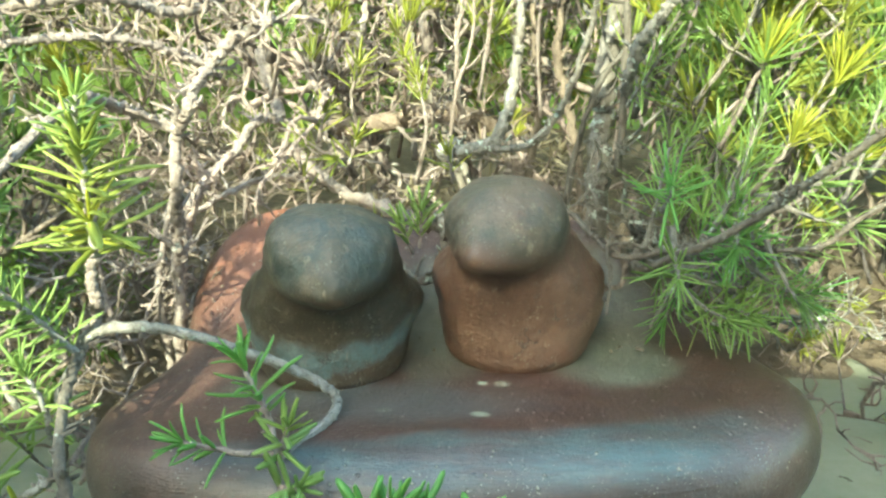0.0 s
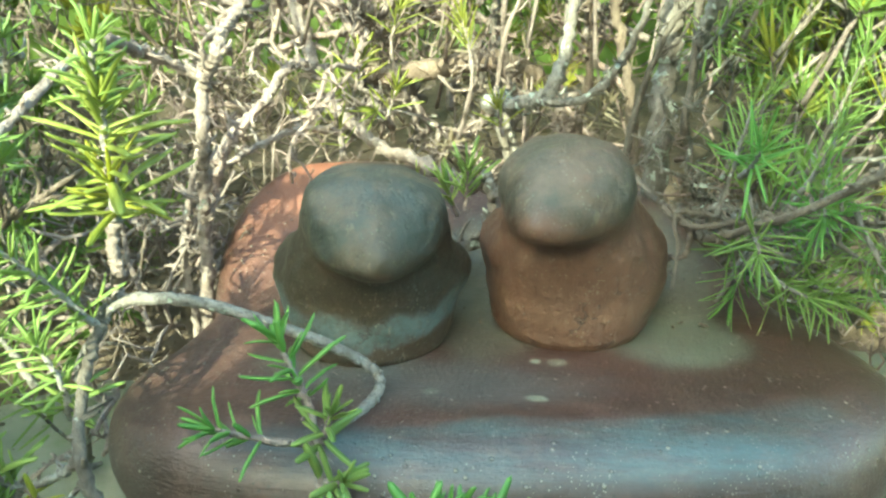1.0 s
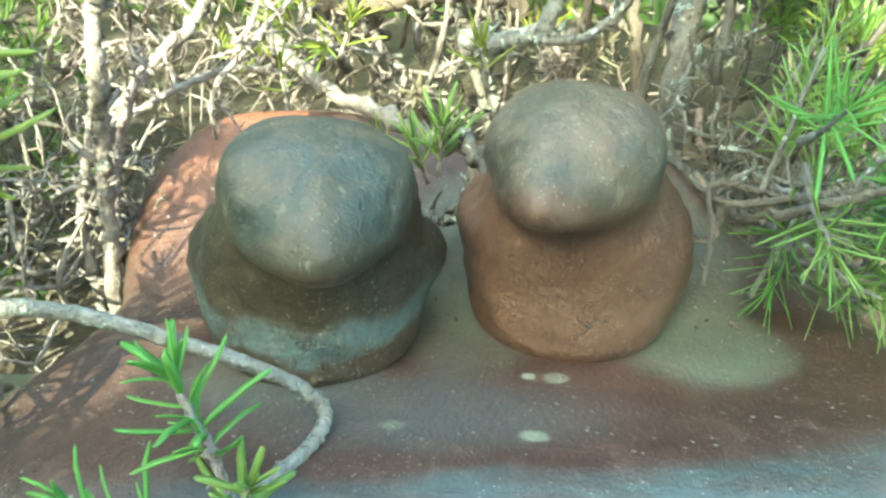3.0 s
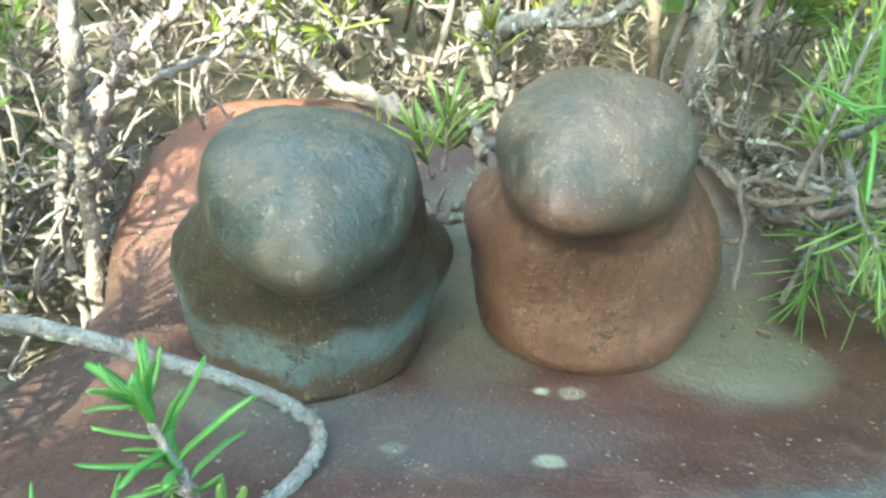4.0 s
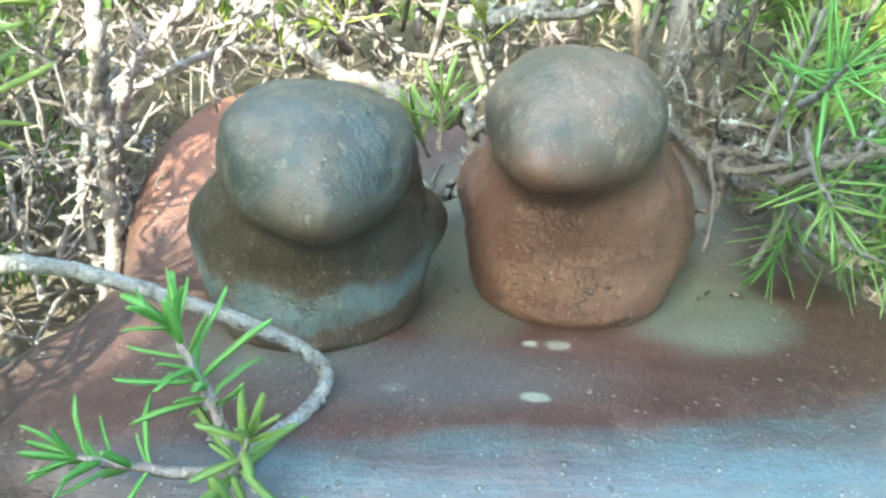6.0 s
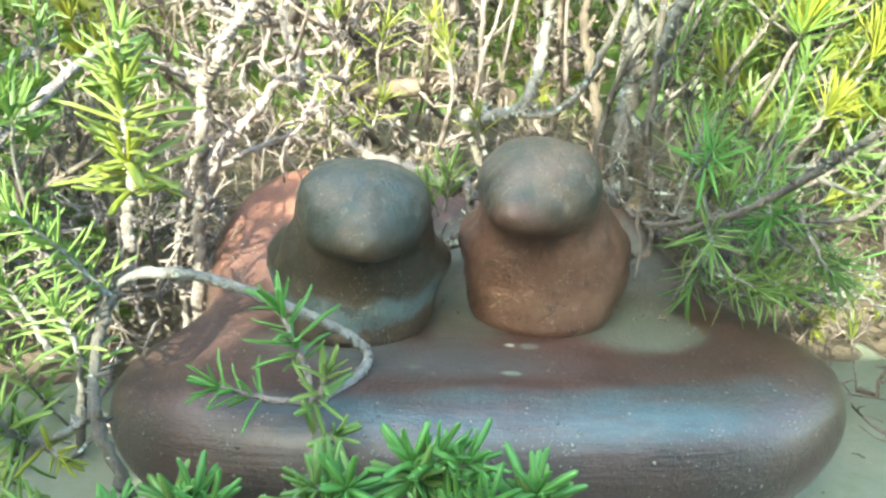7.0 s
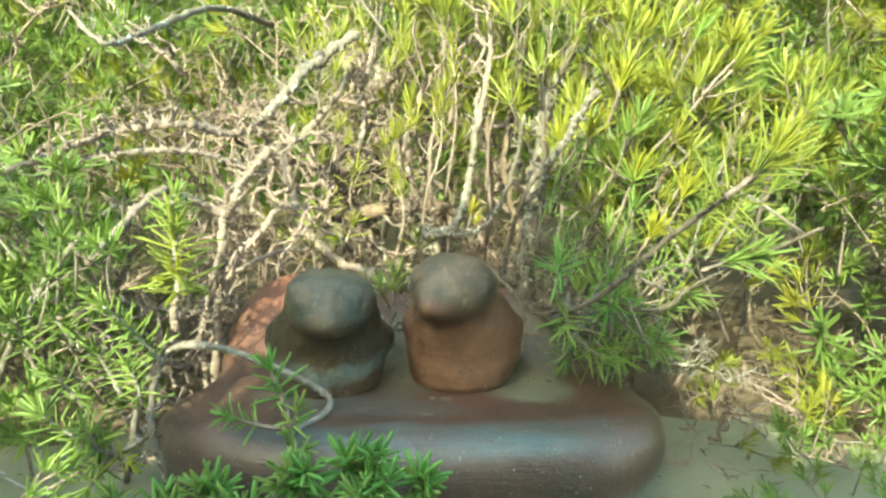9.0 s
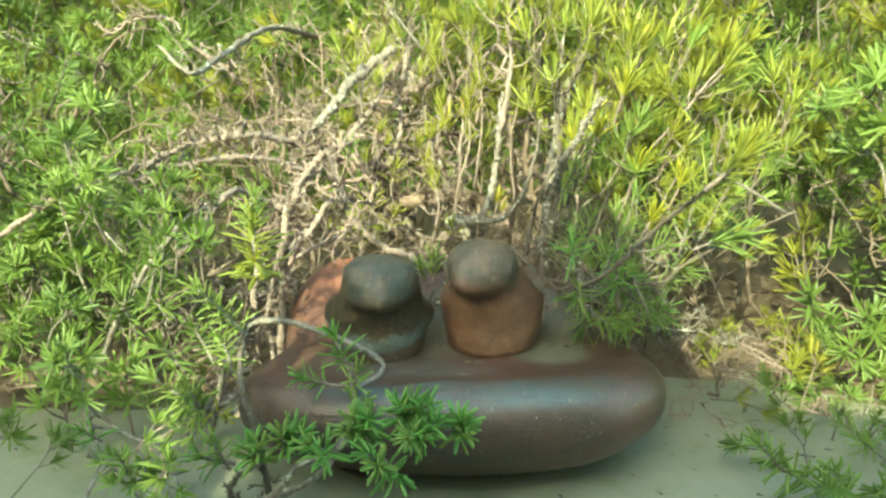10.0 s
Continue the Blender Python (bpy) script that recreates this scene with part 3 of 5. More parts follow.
def litter():
    """Dry needles and bits of bark strewn under the bushes."""
    rng = random.Random(17)
    verts, faces = [], []
    for _ in range(3600):
        x, y = rng.uniform(-0.9, 0.75), rng.uniform(0.4, 0.95)
        thick = y > 0.46 + min(0.11, 1.5 * max(0.0, x - 0.12)) - 0.7 * max(0.0, x - 0.29)
        if not thick and rng.random() < 0.86:
            continue
        a, s, w = rng.uniform(0, 6.28), rng.uniform(0.008, 0.022), rng.uniform(0.0007, 0.002)
        z = (0.016 if thick else 0.001) + rng.uniform(0, 0.012)
        d, sd = Vector((math.cos(a), math.sin(a), rng.uniform(-0.25, 0.35))) * s, Vector((-math.sin(a), math.cos(a), 0)) * w
        p, k = Vector((x, y, z)), len(verts)
        verts.extend((p - sd, p + sd, p + d * 0.5 + sd + Vector((0, 0, w)), p + d * 0.5 - sd + Vector((0, 0, w)), p + d))
        faces.extend(((k, k + 1, k + 2, k + 3), (k + 3, k + 2, k + 4)))
    return new("leaf_litter", mesh_of("leaf_litter", verts, faces, [BARK_BROWN]))


tagged(soil_bed(), "loose brown soil washed over the paving under bushes", "soil", kind="structure")
tagged(litter(), "dry brown rosemary needles strewn under the bushes", "litter", kind="stuff")


# ---- the clay sculpture ----
def clay_base():
    """A boat-shaped clay body: thick rolled front, flat top, a back that rises in a lobe."""
    plan = [(0.163, -0.03, 0), (0.1685, 0.012, 0), (0.156, 0.053, 0), (0.13, 0.078, 0), (0.107, 0.103, 0), (0.09, 0.13, 0), (0.065, 0.144, 0),
               (-0.02, 0.148, 0), (-0.095, 0.148, 0), (-0.133, 0.14, 0), (-0.154, 0.118, 0), (-0.160, 0.085, 0), (-0.153, 0.045, 0), (-0.158, 0.012, 0),
               (-0.168, -0.02, 0), (-0.160, -0.056, 0), (-0.12, -0.09, 0), (-0.03, -0.096, 0), (0.055, -0.091, 0), (0.121, -0.072, 0)]
    ring = spline([plan[-2], plan[-1], *plan, plan[0], plan[1]], 6)[12:12 + 6 * len(plan)]
    n = len(ring)
    normals = []
    for i in range(n):
        d = (ring[(i + 1) % n] - ring[i - 1]).normalized()
        normals.append(Vector((d.y, -d.x, 0)))

    def top(x, y):
        z = 0.0865
        if y > 0.05:
            z += 0.77 * (y - 0.05) ** 2 / (y - 0.05 + 0.03)
        # the back sinks a little between its two lobes
            z -= 0.012 * math.exp(-((x - 0.005) / 0.045) ** 2) * min(1.0, (y - 0.05) / 0.06)
        edge = y - (-0.06 + (1.9 * x * x if x > 0 else 0.1 * x))
        lip = math.exp(-(edge / (0.03 if edge > 0 else 0.05)) ** 2)
        return z + 0.005 * lip

    verts, faces, centre = [], [], Vector((0.0, 0.0, 0))
    # rings from the foot, round the belly, over the shoulder and in across the top: inset, share of the height
    prof = [(0.088, 0.12, 0.0), (0.07, 0.097, 0.0), (0.056, 0.078, 0.04), (0.042, 0.056, 0.13), (0.024, 0.027, 0.27), (0.01, 0.011, 0.41), (0.0025, 0.003, 0.54), (0.0003, 0.0003, 0.65), (0.0005, 0.0003, 0.75), (0.003, 0.002, 0.84),
            (0.0072, 0.0048, 0.91), (0.0135, 0.009, 0.96), (0.021, 0.0155, 0.988), (0.0295, 0.024, 0.998), (0.038, 0.034, 1.0)]
    for inset, inset_end, share in prof:
        for q, nm in zip(ring, normals):
            back = min(1.0, max(0.0, (q.y - 0.02) / 0.08))
            # the ends curve in far under the hull, and stay full at the shoulder
            ends = min(1.0, (abs(q.x) / 0.15) ** 2.2) * (1 - back)
            k = (inset + (inset_end - inset) * ends) * (1 - 0.6 * back)
            p = q - nm * k
            h = top(p.x, p.y)
            z = h * share if back == 0 else (h - (h - h * share) * (1 - 0.25 * back))
            if share == 0:
                z = 0.0
            verts.append(Vector((p.x, p.y, z)))
    last = verts[-n:]
    for s in (0.86, 0.7, 0.54, 0.38, 0.22, 0.08):
        for p in last:
            q = centre.lerp(Vector((p.x, p.y, 0)), s)
            verts.append(Vector((q.x, q.y, top(q.x, q.y))))
    rows = len(prof) + 6
    for r in range(rows - 1):
        for i in range(n):
            a, b = r * n + i, r * n + (i + 1) % n
            faces.append((a, b, b + n, a + n))
    faces.append(tuple((rows - 1) * n + i for i in range(n)))
    faces.append(tuple(reversed(range(n))))
    for v in verts:
        if v.z > 0.002:
            k = 0.0035 * noise.noise(v * 14) + 0.0012 * noise.noise(v * 45)
            v.z += k
            v.x += k * 0.7
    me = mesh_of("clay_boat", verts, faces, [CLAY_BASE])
    ob = new("clay_boat", me)
    mod = ob.modifiers.new("smooth", "SUBSURF")
    mod.levels = mod.render_levels = 1
    ob.location = (0.01, 0.37, 0.0)
    return tagged(ob, "dark maroon fired clay boat with pale mineral stains, on paving", "sculpture")


def clay_figure(name, at, head, foot, belly, shoulder, wings, mat, seed, label, marks):
    """A plain rounded clay form: a bell-shaped lower part that runs up into a smooth wedge-shaped lobe, which leans forward.
    head: centre, half width, depth in front, depth behind, half height, turn and tilt; foot, belly, shoulder: centre, half width, half depth, height."""
    (hx, hy, hz), wide, fore, aft, tall, yaw, pitch = head
    neck = (hx * 0.8, hy * 0.35 + 0.005, wide * 0.93, 0.03, hz - 0.002)
    low = (foot[0], foot[1], foot[2] * 1.04, foot[3] * 1.04, 0.004)
    rings = [(foot[0], foot[1], foot[2] * 0.955, foot[3] * 0.955, 0.0), (foot[0], foot[1], foot[2] * 1.005, foot[3] * 1.005, 0.0015), low, belly, shoulder, neck]
    ladder = np.array([r[4] for r in rings])
    table = np.array([r[:4] for r in rings])

    def section(z):
        """Centre and half axes of the lower part at a height, smooth from ring to ring."""
        k = int(np.clip(np.searchsorted(ladder, z) - 1, 0, len(rings) - 2))
        f = min(1.0, max(0.0, (z - ladder[k]) / (ladder[k + 1] - ladder[k])))
        lo, hi = table[max(k - 1, 0)], table[min(k + 2, len(rings) - 1)]
        m0, m1 = (table[k + 1] - lo) * 0.5, (hi - table[k]) * 0.5
        return (2 * f ** 3 - 3 * f ** 2 + 1) * table[k] + (f ** 3 - 2 * f ** 2 + f) * m0 + (3 * f ** 2 - 2 * f ** 3) * table[k + 1] + (f ** 3 - f ** 2) * m1

    def head_gap(p):
        q = p - np.array((hx, hy, hz))
        c, t = math.cos(-yaw), math.sin(-yaw)
        x, y = q[:, 0] * c - q[:, 1] * t, q[:, 0] * t + q[:, 1] * c
        c, t = math.cos(-pitch), math.sin(-pitch)
        y, z = y * c - q[:, 2] * t, y * t + q[:, 2] * c
        front = np.clip(-y / fore, 0, 1)
        # the front draws in to a blunt ridge, lower than the crown
        x = x / (1 - 0.2 * front ** 1.6)
        # the ridge slopes off to both sides
        z = z + 0.0035 * front ** 2 + 0.006 * np.minimum(np.abs(x) / wide, 1.0) ** 1.3 * front
        z = z / (1 - 0.12 * front ** 2)
        y = np.where(y < 0, y / fore, y / aft)
        r = (np.abs(x / wide) ** 2.3 + np.abs(y) ** 2.3 + np.abs(z / tall) ** 2.3) ** (1 / 2.3)
        tip = np.sqrt((x / 0.0075) ** 2 + ((y + 0.88) * fore / 0.0105) ** 2 + ((z + 0.0045) / 0.0068) ** 2)
        return soft_min((r - 1) * tall * 1.2, (tip - 1) * 0.006, 0.011)

    def soft_min(a, b, k):
        h = np.clip(0.5 + 0.5 * (b - a) / k, 0, 1)
        return b + (a - b) * h - k * h * (1 - h)

    def wing_gap(p):
        out = np.full(len(p), 1.0)
        for x, y, z, a, b, c in wings:
            out = np.minimum(out, (np.sqrt(((p[:, 0] - x) / a) ** 2 + ((p[:, 1] - y) / b) ** 2 + ((p[:, 2] - z) / c) ** 2) - 1) * a)
        return out

    n = 120
    angles = np.arange(n) * 2 * math.pi / n
    crown = hz + tall * 1.02
    heights = [0.0, 0.0012] + [0.003 + (hz - 0.003) * i / 40 for i in range(41)] + [hz + (crown - hz) * math.sin(math.pi / 2 * i / 22) for i in range(1, 23)]
    reach = np.linspace(0.075, 0.0, 301)
    verts, faces, ring_of = [], [], []
    for z in heights:
        cx, cy, rx, ry = section(z)
        up = min(1.0, max(0.0, (z - hz * 0.6) / (hz * 0.4)))
        ax, ay = cx + (hx - cx) * up, cy + (hy - cy) * up
        p = np.empty((len(reach), n, 3))
        p[..., 0] = ax + reach[:, None] * np.cos(angles)
        p[..., 1] = ay + reach[:, None] * np.sin(angles)
        p[..., 2] = z
        q = p.reshape(-1, 3)
        gap = (np.sqrt(((q[:, 0] - cx) / rx) ** 2 + ((q[:, 1] - cy) / ry) ** 2) - 1) * rx
        gap = np.maximum(gap, (q[:, 2] - hz + 0.012) * 0.8)
        gap = soft_min(soft_min(gap, wing_gap(q), 0.004), head_gap(q), 0.016).reshape(len(reach), n)
        ring = []
        for k in range(n):
            inside = np.nonzero(gap[:, k] < 0)[0]
            if len(inside) == 0:
                ring.append(None)
                continue
            i = max(1, inside[0])
            f = gap[i - 1, k] / (gap[i - 1, k] - gap[i, k] + 1e-9)
            r = reach[i - 1] + (reach[i] - reach[i - 1]) * f
            ring.append(Vector((ax + r * math.cos(angles[k]), ay + r * math.sin(angles[k]), z)))
        if all(v is not None for v in ring):
            ring_of.append(ring)
    for ring in ring_of:
        mid = sum(ring, Vector()) / n
        for v in ring:
            out = (v - mid).normalized() if (v - mid).length > 1e-5 else Vector((0, 0, 1))
            p = v * 34 + Vector((seed * 3.7, 0, 0))
            k = (0.0019 * noise.noise(p) + 0.0012 * noise.noise(p * 2.5) + 0.0006 * noise.noise(p * 6) + 0.0002 * noise.noise(p * 15)) * min(1.0, v.z / 0.006)
            # thumb marks and creases: place, size and depth
            for place, size, deep in marks:
                k -= deep * math.exp(-((v - Vector(place)).length / size) ** 2)
            w = v + out * k + Vector((0, 0, k * 0.5 if v.z > 0.01 else 0))
            verts.append(Vector((w.x, w.y, -0.0015 if v.z < 0.0001 else w.z)))
    for r in range(len(ring_of) - 1):
        for i in range(n):
            a, b = r * n + i, r * n + (i + 1) % n
            faces.append((a, b, b + n, a + n))
    last = (len(ring_of) - 1) * n
    top = sum((verts[last + i] for i in range(n)), Vector()) / n
    verts.append(top + Vector((0, 0, 0.0003)))
    faces.extend((last + i, last + (i + 1) % n, len(verts) - 1) for i in range(n))
    faces.append(tuple(reversed(range(n))))
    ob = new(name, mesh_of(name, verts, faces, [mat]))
    ob.location = at
    return tagged(ob, label, "sculpture", "clay figures on the base")


clay_base()
clay_figure("clay_figure", (-0.0545, 0.390, 0.0865), HEAD_DARK, (0.0, 0.0, 0.0355, 0.0388), (-0.001, 0.002, 0.0415, 0.0405, 0.024), (0.001, -0.004, 0.0375, 0.0365, 0.045),
            ((-0.034, 0.006, 0.033, 0.0115, 0.022, 0.013), (0.033, 0.006, 0.031, 0.0125, 0.022, 0.012)), CLAY_DARK, 1, "smoke-darkened grey and brown clay figure standing on maroon clay",
            (((0.030, -0.047, 0.0715), 0.0032, 0.0016), ((0.026, -0.053, 0.066), 0.003, 0.0012), ((-0.0215, -0.047, 0.071), 0.004, 0.0014), ((0.036, 0.0, 0.021), 0.006, 0.0018)))
clay_figure("clay_figure", (0.0385, 0.4105, 0.0865), HEAD_WARM, (0.0, 0.0, 0.0362, 0.0368), (0.002, 0.003, 0.0425, 0.0415, 0.026), (0.0, -0.0045, 0.037, 0.0365, 0.05),
            ((-0.032, 0.008, 0.038, 0.0115, 0.022, 0.013), (0.034, 0.012, 0.032, 0.013, 0.022, 0.014)), CLAY_WARM, 2, "orange-brown terracotta figure with an olive-grey rounded top",
            (((-0.033, -0.052, 0.071), 0.0035, 0.0022), ((-0.029, -0.058, 0.066), 0.003, 0.0016), ((0.012, -0.056, 0.069), 0.0035, 0.0014), ((0.038, 0.004, 0.018), 0.006, 0.0018), ((0.012, -0.036, 0.04), 0.004, 0.001)))


# ---- the rosemary ----
SPRIGS_GREEN = [sprig_mesh("sprig_green", 10 + i, 0.05 + 0.012 * i, 0.0235 + 0.0015 * (i % 3), 0.0024, LEAF_GREEN, BARK_GREY, 0.08 + 0.08 * (i % 3)) for i in range(4)]
SPRIGS_GREEN += [tuft_mesh("sprig_green", 20 + i, 0.045 + 0.01 * i, 0.0225, 0.0024, LEAF_GREEN, BARK_GREY, 15, (0.35, 1.35)) for i in range(4)]
SPRIGS_FRESH = [tuft_mesh("sprig_fresh", 30 + i, 0.045 + 0.01 * i, 0.023, 0.0026, LEAF_FRESH, BARK_PALE, 15, (0.35, 1.3)) for i in range(3)]
SPRIGS_SLIM = [tuft_mesh("sprig_slim", 60 + i, 0.045 + 0.01 * i, 0.0215, 0.0014, (LEAF_GREEN, LEAF_FRESH)[i % 2], BARK_GREY, 16, (0.25, 1.0)) for i in range(4)]
SPRIGS_LIME = [tuft_mesh("sprig_lime", 40 + i, 0.045 + 0.009 * (i % 4), 0.0265, 0.0019, LEAF_YELLOW, BARK_PALE, 13, (0.1, 0.85)) for i in range(8)]
SPRIGS_DEAD = [sprig_mesh("sprig_dead", 70 + i, 0.05, 0.017, 0.0015, LEAF_DEAD, BARK_DRY, 0.05, 0.006, 0.04) for i in range(4)]
HERO_LEAF = {}


def leaf_mesh(mat, kind):
    """One needle leaf along +z with its face to -y, 1 long."""
    if (mat.name, kind) not in HERO_LEAF:
        verts, faces = [], []
        add_leaf(verts, faces, Vector(), Vector((0, 0, 1)), Vector((0, -1, 0)), 1.0, (0.115, 0.105, 0.13)[kind], (-0.16, 0.06, -0.28)[kind], True)
        HERO_LEAF[mat.name, kind] = mesh_of("leaf", verts, faces, [mat])
    return HERO_LEAF[mat.name, kind]


def near_sprig(parent, points, leaf, mat, bark, seed, bare=0.1, gap=0.0040, radius=0.0013, fat=1.0, rise0=0.36, name="sprig"):
    """A sprig close by: a stem along the points, and each of its leaves an object of its own."""
    rng = random.Random(seed)
    path = spline(points, 6)
    n = len(path)
    verts, faces = [], []
    tube(verts, faces, gnarl(path, 0.0004, rng), [radius * (1.15 - 0.65 * i / n) * rng.uniform(0.85, 1.2) for i in range(n)], 6)
    stem = put_part(name, mesh_of(name, verts, faces, [bark]), parent)
    length = sum((path[i + 1] - path[i]).length for i in range(n - 1))
    for base, way, face, size, _ in leaf_layout(rng, length, leaf, bare, gap, 0.45, rise0):
        f = min(base.z / length, 1.0) * (n - 1)
        i = min(int(f), n - 2)
        at = path[i].lerp(path[i + 1], f - i)
        turn = (path[i + 1] - path[i]).to_track_quat("Z", "Y").to_matrix()
        w, fc = turn @ way, turn @ face
        side = w.cross(fc).normalized()
        fc = side.cross(w)
        m = Matrix((side, -fc, w)).transposed().to_4x4()
        put_part("leaf", leaf_mesh(mat, rng.randrange(3)), stem, Matrix.Translation(at) @ m @ Matrix.Diagonal((size * fat, size * fat, size, 1)))
    return stem


def bush(label):
    return tagged(new("rosemary_bush"), label, "shrub", "rosemary round the sculpture")


def fill(parent, count, seed, place, meshes, lean, sizes=(0.8, 1.25)):
    """Sprigs through a part of a bush: place(rng) gives where, or None; lean is the way they grow."""
    rng = random.Random(seed)
    for _ in range(count):
        at = place(rng)
        if at is None:
            continue
        way = Vector(lean) + Vector((rng.gauss(0, 0.5), rng.gauss(0, 0.5), rng.gauss(0, 0.35)))
        put_part("sprig", rng.choice(meshes), parent, aim(at, way, rng.uniform(0, 360), rng.uniform(*sizes)))


def box(x0, x1, y0, y1, z0, z1, keep=None):
    def place(rng):
        p = Vector((rng.uniform(x0, x1), rng.uniform(y0, y1), rng.uniform(z0, z1)))
        return p if keep is None or keep(p, rng) else None
    return place


def thicket(name, parent, count, seed, place, mat, lean, length, r0, spurs):
    """Many dry twigs as one mesh: kinked, forking twice, with short spurs."""
    rng = random.Random(seed)
    verts, faces = [], []

    def twig(p, way, size, r, order):
        path, q, n = [p.copy()], p.copy(), 8 if order == 0 else 5
        for _k in range(n):
            way = (way + Vector((rng.gauss(0, 0.42), rng.gauss(0, 0.42), rng.gauss(0, 0.42)))).normalized()
            q = q + way * size / n
            q.z = max(q.z, 0.012)
            path.append(q.copy())
        tube(verts, faces, path, [r * (1.1 - 0.6 * i / n) * rng.uniform(0.8, 1.25) for i in range(n + 1)], 5)
        for _k in range(spurs if order == 0 else spurs // 2):
            i = rng.randrange(1, n)
            at = path[i].lerp(path[i + 1], rng.random())
            e = Vector((rng.gauss(0, 1), rng.gauss(0, 1), rng.gauss(0.4, 1))).normalized() * rng.uniform(0.003, 0.013)
            tube(verts, faces, [at, at + e * 0.5 + Vector((rng.gauss(0, 0.001), rng.gauss(0, 0.001), 0.001)), at + e], [r * 0.5, r * 0.45, r * 0.35], 4)
        if order < 2:
            for _k in range(3 - order):
                i = rng.randrange(1, n)
                turn = Vector((rng.gauss(0, 0.8), rng.gauss(0, 0.8), rng.gauss(0.2, 0.6)))
                twig(path[i], (path[i] - path[i - 1]).normalized() + turn, size * rng.uniform(0.3, 0.55), r * 0.66, order + 1)

    for _ in range(count):
        p = place(rng)
        if p is not None:
            twig(p, (Vector(lean) + Vector((rng.gauss(0, 0.6), rng.gauss(0, 0.5), rng.gauss(0, 0.4)))).normalized(), length * rng.uniform(0.6, 1.4), r0 * rng.uniform(0.7, 1.5), 0)
    return put_part(name, mesh_of(name, verts, faces, [mat]), parent, kind="stuff")


def branches(parent, rows, seed):
    rng = random.Random(seed)
    for points, r0, r1, mat, spurs, *spur in rows:
        put_part("branch", branch_mesh("branch", points, r0, r1, mat, rng, spurs, spur_len=spur[0] if spur else 0.012), parent)


